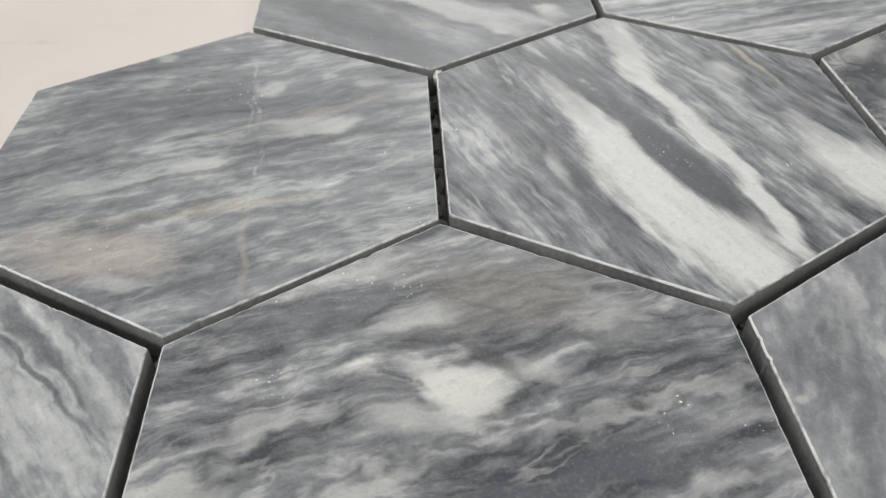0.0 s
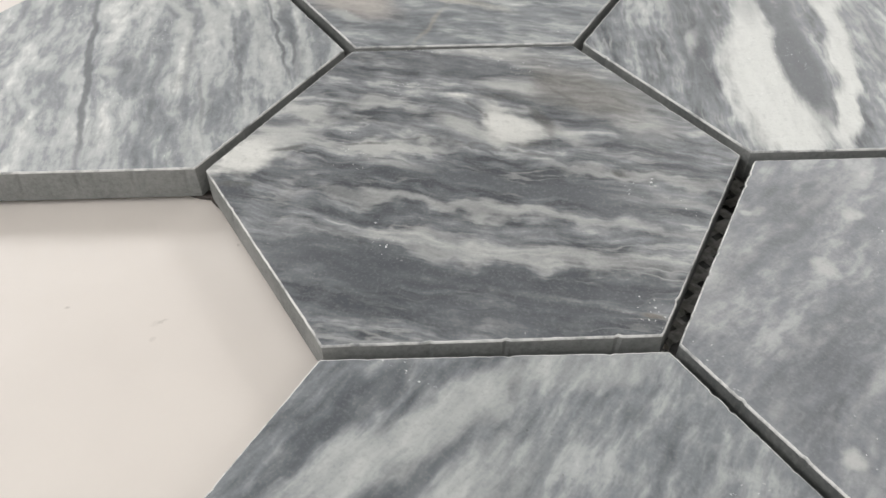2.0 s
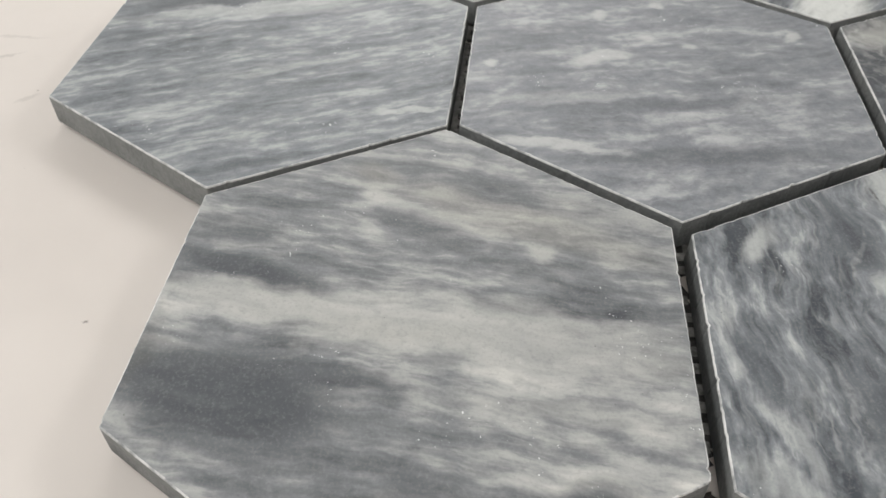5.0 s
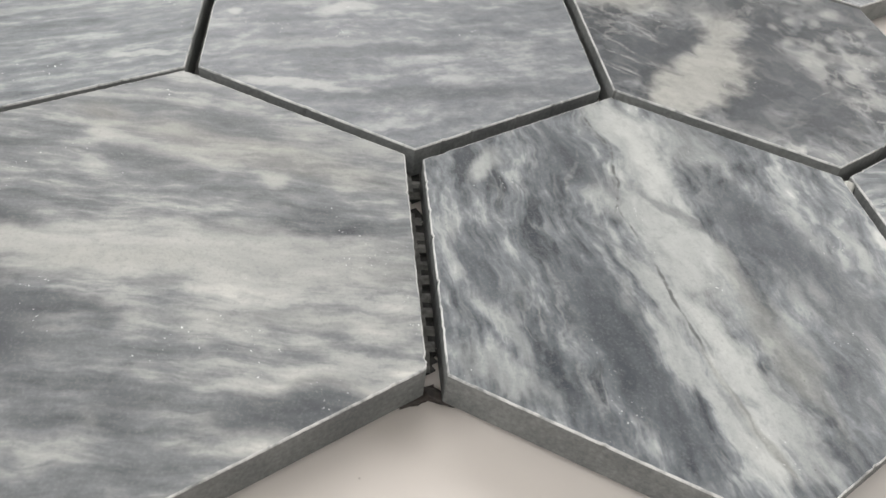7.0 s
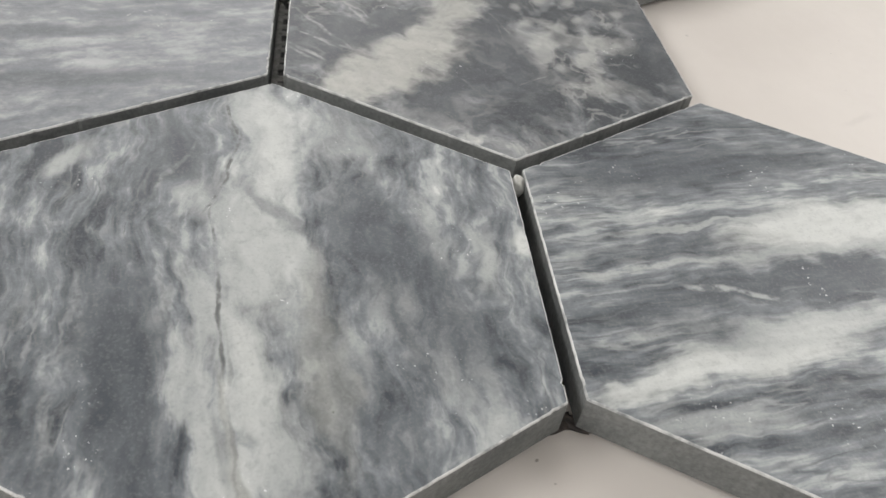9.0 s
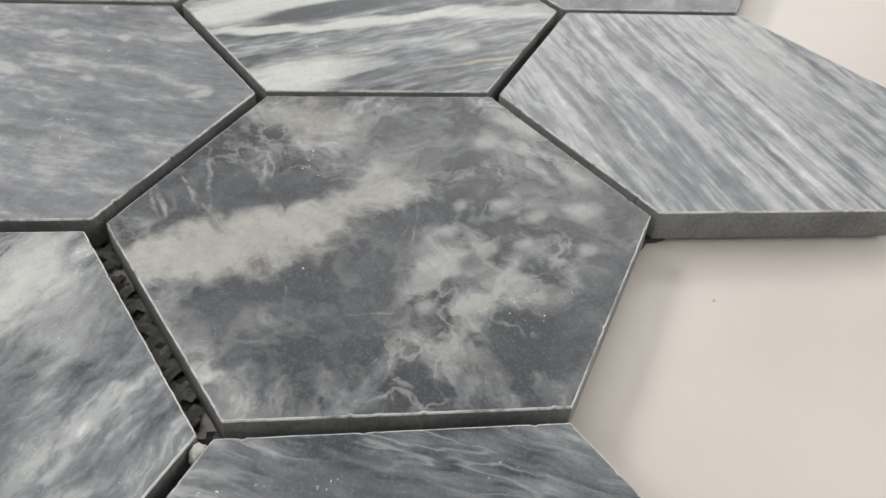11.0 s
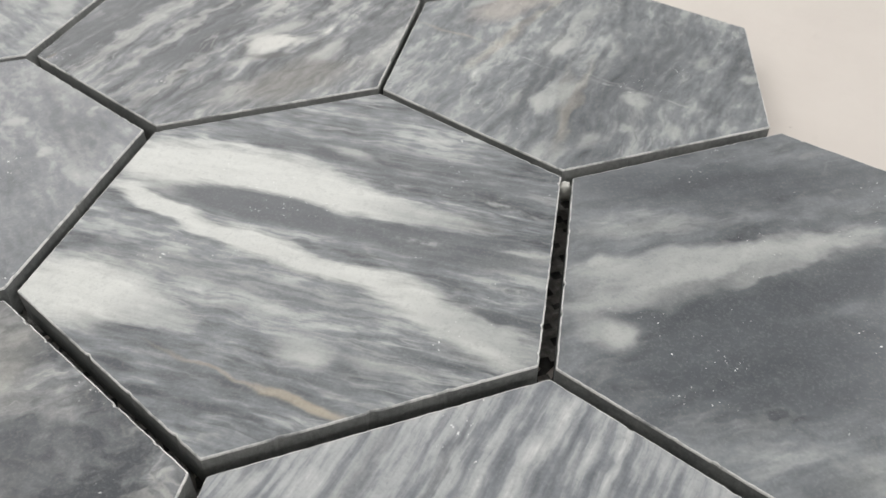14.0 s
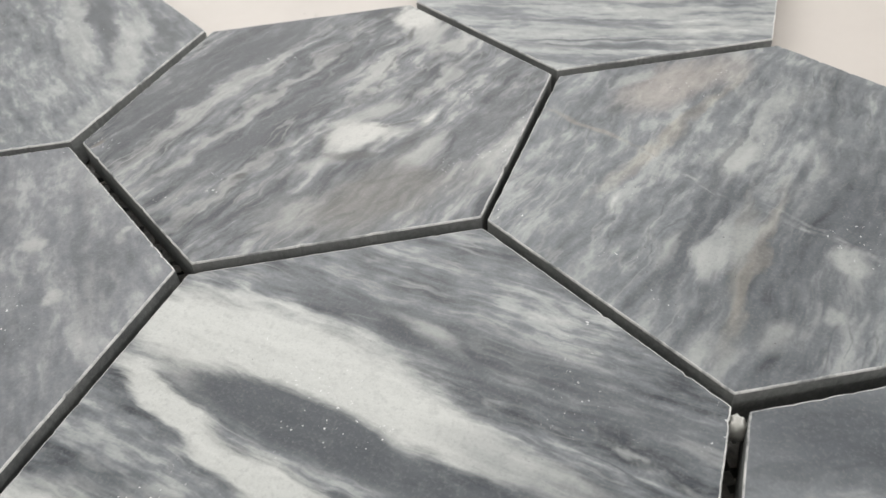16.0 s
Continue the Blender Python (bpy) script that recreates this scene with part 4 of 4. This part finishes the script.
stone = Marble("sooty_band_marble", 10, 55, tone=0.66, long=20, across=230, warp=0.003, contrast=0.69, cloud=0.4, fray=0.005, lines=0.5, tint=(1.0, 1.0, 0.97))
stone.vein(DARK, -23.2, -25.3, 17.2, 3.25, 45, 0.90, 0.6)
stone.vein(DARK, -36.2, -25.9, 10.2, 3.70, 51, 0.55, 0.8)
stone.vein(DARK, -21.7, 9.4, 11.7, 3.28, 47, 0.60, 0.8)
stone.vein(DARK, -22.1, 30.9, 33.4, 4.97, 45, 0.45, 0.9)
stone.vein(DARK, 1.1, -37.4, 19.5, 9.28, 52, 0.95, 0.4)
stone.vein(DARK, 7.8, -16.3, 11.7, 2.05, 50, 0.70, 0.8)
stone.vein(DARK, 47.7, 8.1, 13.4, 3.32, 65, 0.75, 0.7)
stone.vein(SOOT, -12.3, -49.6, 9.4, 3.09, 135, 0.45, 0.8)
stone.vein(PALE, -14.4, -23.9, 24.2, 4.09, 52, 0.90, 0.6)
stone.vein(PALE, 12.5, 10.6, 35.3, 5.25, 57, 0.80, 0.7)
stone.vein(PALE, 7.5, 16.5, 29.2, 3.20, 54, 0.50, 0.9)
stone.vein(CREAM, 2.8, -4.0, 13.8, 2.32, 57, 0.60, 0.8)
stone.vein(PALE, -3.9, 28.8, 2.4, 2.15, 56, 0.75, 0.7)
stone.vein(PALE, -33.6, 4.7, 2.7, 2.65, 66, 0.65, 0.7)
stone.vein(PALE, -28.8, 16.7, 3.6, 1.65, 52, 0.55, 0.8)
stone.vein(DUN, -41.2, 7.9, 5.2, 2.72, 46, 0.50, 0.8)
stone.vein(PALE, 29.4, 14.5, 20.6, 2.38, 58, 0.50, 0.9)
stone.vein(PALE, 6.3, 5.0, 29.4, 5.10, 66, 0.50, 0.8)
stone.vein(DUN, -15.6, 27.5, 31.4, 4.70, 43, 0.45, 0.7)
stone.vein(PALE, -5.3, 29.5, 2.9, 1.90, 45, 0.58, 0.75)
stone.vein(PALE, -33.4, 5.4, 3.7, 1.64, 42, 0.55, 0.75)
stone.vein(DARK, 43.3, 6.3, 11.1, 2.66, 74, 0.50, 0.7)
stone.vein(DARK, 25.0, -10.9, 1.1, 0.70, 48, 0.47, 0.85)
stone.vein(PALE, -1.3, 9.2, 2.6, 0.89, 52, 0.47, 0.85)
stone.vein(DARK, 6.7, -20.4, 4.9, 1.25, 50, 0.39, 0.95)
tile(1, -2, -0.70, -0.97, 0.52, stone.finish(), "grey marble tile with a pale band and sooty corner", 1.004)


# fibre net under the tiles, seen in the joints
def on_sheet(x, y):
    for cx, cy in TILES:
        r = max(abs((x - cx) * math.cos(radians(a)) + (y - cy) * math.sin(radians(a))) for a in (0, 60, 120))
        if r < FLAT / 2 - 0.0034:
            return True
    near = sorted(math.hypot(x - cx, y - cy) for cx, cy in TILES)
    return near[1] - near[0] < 0.006 and (near[1] < REACH * 0.985 or near[2] < REACH * 1.13)


def strands(bm, turn, spacing, wide, phase):
    ca, sa = math.cos(radians(turn)), math.sin(radians(turn))
    n = int(0.3 / spacing)
    step = 0.0012
    for i in range(-n, n + 1):
        v = i * spacing
        prev = None
        for j in range(-250, 251):
            u = j * step
            wob = 0.00018 * math.sin(u * 310 + i)
            x, y = 0.025 + u * ca - (v + wob) * sa, -0.045 + u * sa + (v + wob) * ca
            if not on_sheet(x, y):
                prev = None
                continue
            z = 0.00065 + 0.0003 * math.sin(u / spacing * math.pi + math.pi * i + phase)
            cur = []
            for s, dz in ((-1, 0), (0, 0.00028), (1, 0), (0, -0.00028)):
                cur.append(bm.verts.new((x - sa * s * wide, y + ca * s * wide, max(0.00005, z + dz))))
            if prev:
                for q in range(4):
                    bm.faces.new((prev[q], prev[(q + 1) % 4], cur[(q + 1) % 4], cur[q]))
            prev = cur


bm = bmesh.new()
strands(bm, 150, 0.0042, 0.0012, 0.0)
strands(bm, 60, 0.0042, 0.0012, math.pi)
bmesh.ops.recalc_face_normals(bm, faces=bm.faces[:])
tagged(part("fibre_net", bm, net_material("fibre_net", (0.13, 0.13, 0.122, 1), (0.27, 0.266, 0.25, 1)), sheet, "dark grey woven fibre net"), kind="stuff")

# dark film laid between the strands, along the joints
pad = 0.0014
bm = bmesh.new()
gx, gy = np.meshgrid(np.arange(-150, 190) * pad, np.arange(-190, 130) * pad)
deep = np.min([np.max([np.abs((gx - cx) * math.cos(radians(a)) + (gy - cy) * math.sin(radians(a))) for a in (0, 60, 120)], axis=0)
               for cx, cy in TILES], axis=0)
for x, y, d in zip(gx.ravel().tolist(), gy.ravel().tolist(), deep.ravel().tolist()):
    if FLAT / 2 - 0.006 < d and (d < FLAT / 2 - 0.0030 or d < FLAT / 2 + 0.004 and on_sheet(x, y)):
        z = 0.0003 + 0.00012 * noise.noise(Vector((x * 400, y * 400, 0)))
        bm.faces.new([bm.verts.new((x + dx * pad * 0.52, y + dy * pad * 0.52, z)) for dx, dy in ((-1, -1), (1, -1), (1, 1), (-1, 1))])
tagged(part("joint_film", bm, net_material("joint_film", (0.025, 0.025, 0.024, 1), (0.07, 0.069, 0.065, 1)), sheet, "dark film under the joints"), kind="stuff")


def glue(x, y, z, turn, rng):
    """A squeezed bead of dried white glue bridging a joint."""
    bm = bmesh.new()
    bmesh.ops.create_icosphere(bm, subdivisions=3, radius=1.0)
    for v in bm.verts:
        n = 1 + 0.35 * noise.noise(v.co * 1.6 + Vector((rng.random() * 9, 0, 0)))
        v.co = Vector((v.co.x * 0.0018 * n, v.co.y * 0.0016 * n, v.co.z * 0.0024 * n))
    for f in bm.faces:
        f.smooth = True
    ob = part("glue_bead", bm, glue_mat, sheet, "dried white glue bead in a joint")
    ob.matrix_local = pose(x, y, z, 0, 0, turn)


glue_mat = glue_material()
rng = random.Random(4)


def notches():
    """Outer corners where just two tiles meet: the place, and the way out of the sheet."""
    found = []
    for i, a in enumerate(TILES):
        for b in TILES[i + 1:]:
            if math.dist(a, b) < PITCH * 1.1:
                mid, side = Vector(((a[0] + b[0]) / 2, (a[1] + b[1]) / 2, 0)), Vector((a[1] - b[1], b[0] - a[0], 0)).normalized()
                for way in (side, -side):
                    tip = mid + way * PITCH / math.sqrt(3) / 2
                    if sum(math.dist(tip.xy, c) < PITCH * 0.7 for c in TILES) == 2:
                        found.append((tip, way))
    return found


def smear(tip, way, rng):
    """Dark brown flattened blobs under the two feet of a notch."""
    bm = bmesh.new()
    for sign in (-1, 1):
        heading = math.atan2(way.y, way.x) + sign * radians(60)
        ball = bmesh.ops.create_icosphere(bm, subdivisions=3, radius=1.0)["verts"]
        turn = Matrix.Rotation(heading, 3, "Z")
        length = rng.uniform(0.0030, 0.0048)
        for v in ball:
            n = 1 + 0.4 * noise.noise(v.co * 2.1 + Vector((rng.random() * 0.2 + tip.x * 90, tip.y * 90, sign)))
            taper = 1 - 0.45 * v.co.x
            v.co = turn @ Vector((v.co.x * length * n + length * 0.6, v.co.y * 0.0012 * n * taper, v.co.z * 0.0007 * n * taper))
            v.co += tip + Vector((0, 0, 0.0006)) - way * 0.0027
            v.co.z = max(v.co.z, 0.0001)
    for f in bm.faces:
        f.smooth = True
    part("notch_smear", bm, smear_mat, sheet, "dark brown smear under the tile feet")


smear_mat = net_material("brown_smear", (0.020, 0.016, 0.014, 1), (0.055, 0.044, 0.038, 1))
NOTCHES = notches()
for tip, way in NOTCHES:
    smear(tip, way, rng)
glue(-0.0478, 0.0307, 0.0063, 120, rng)
glue(0.1538, -0.0305, 0.0063, 60, rng)
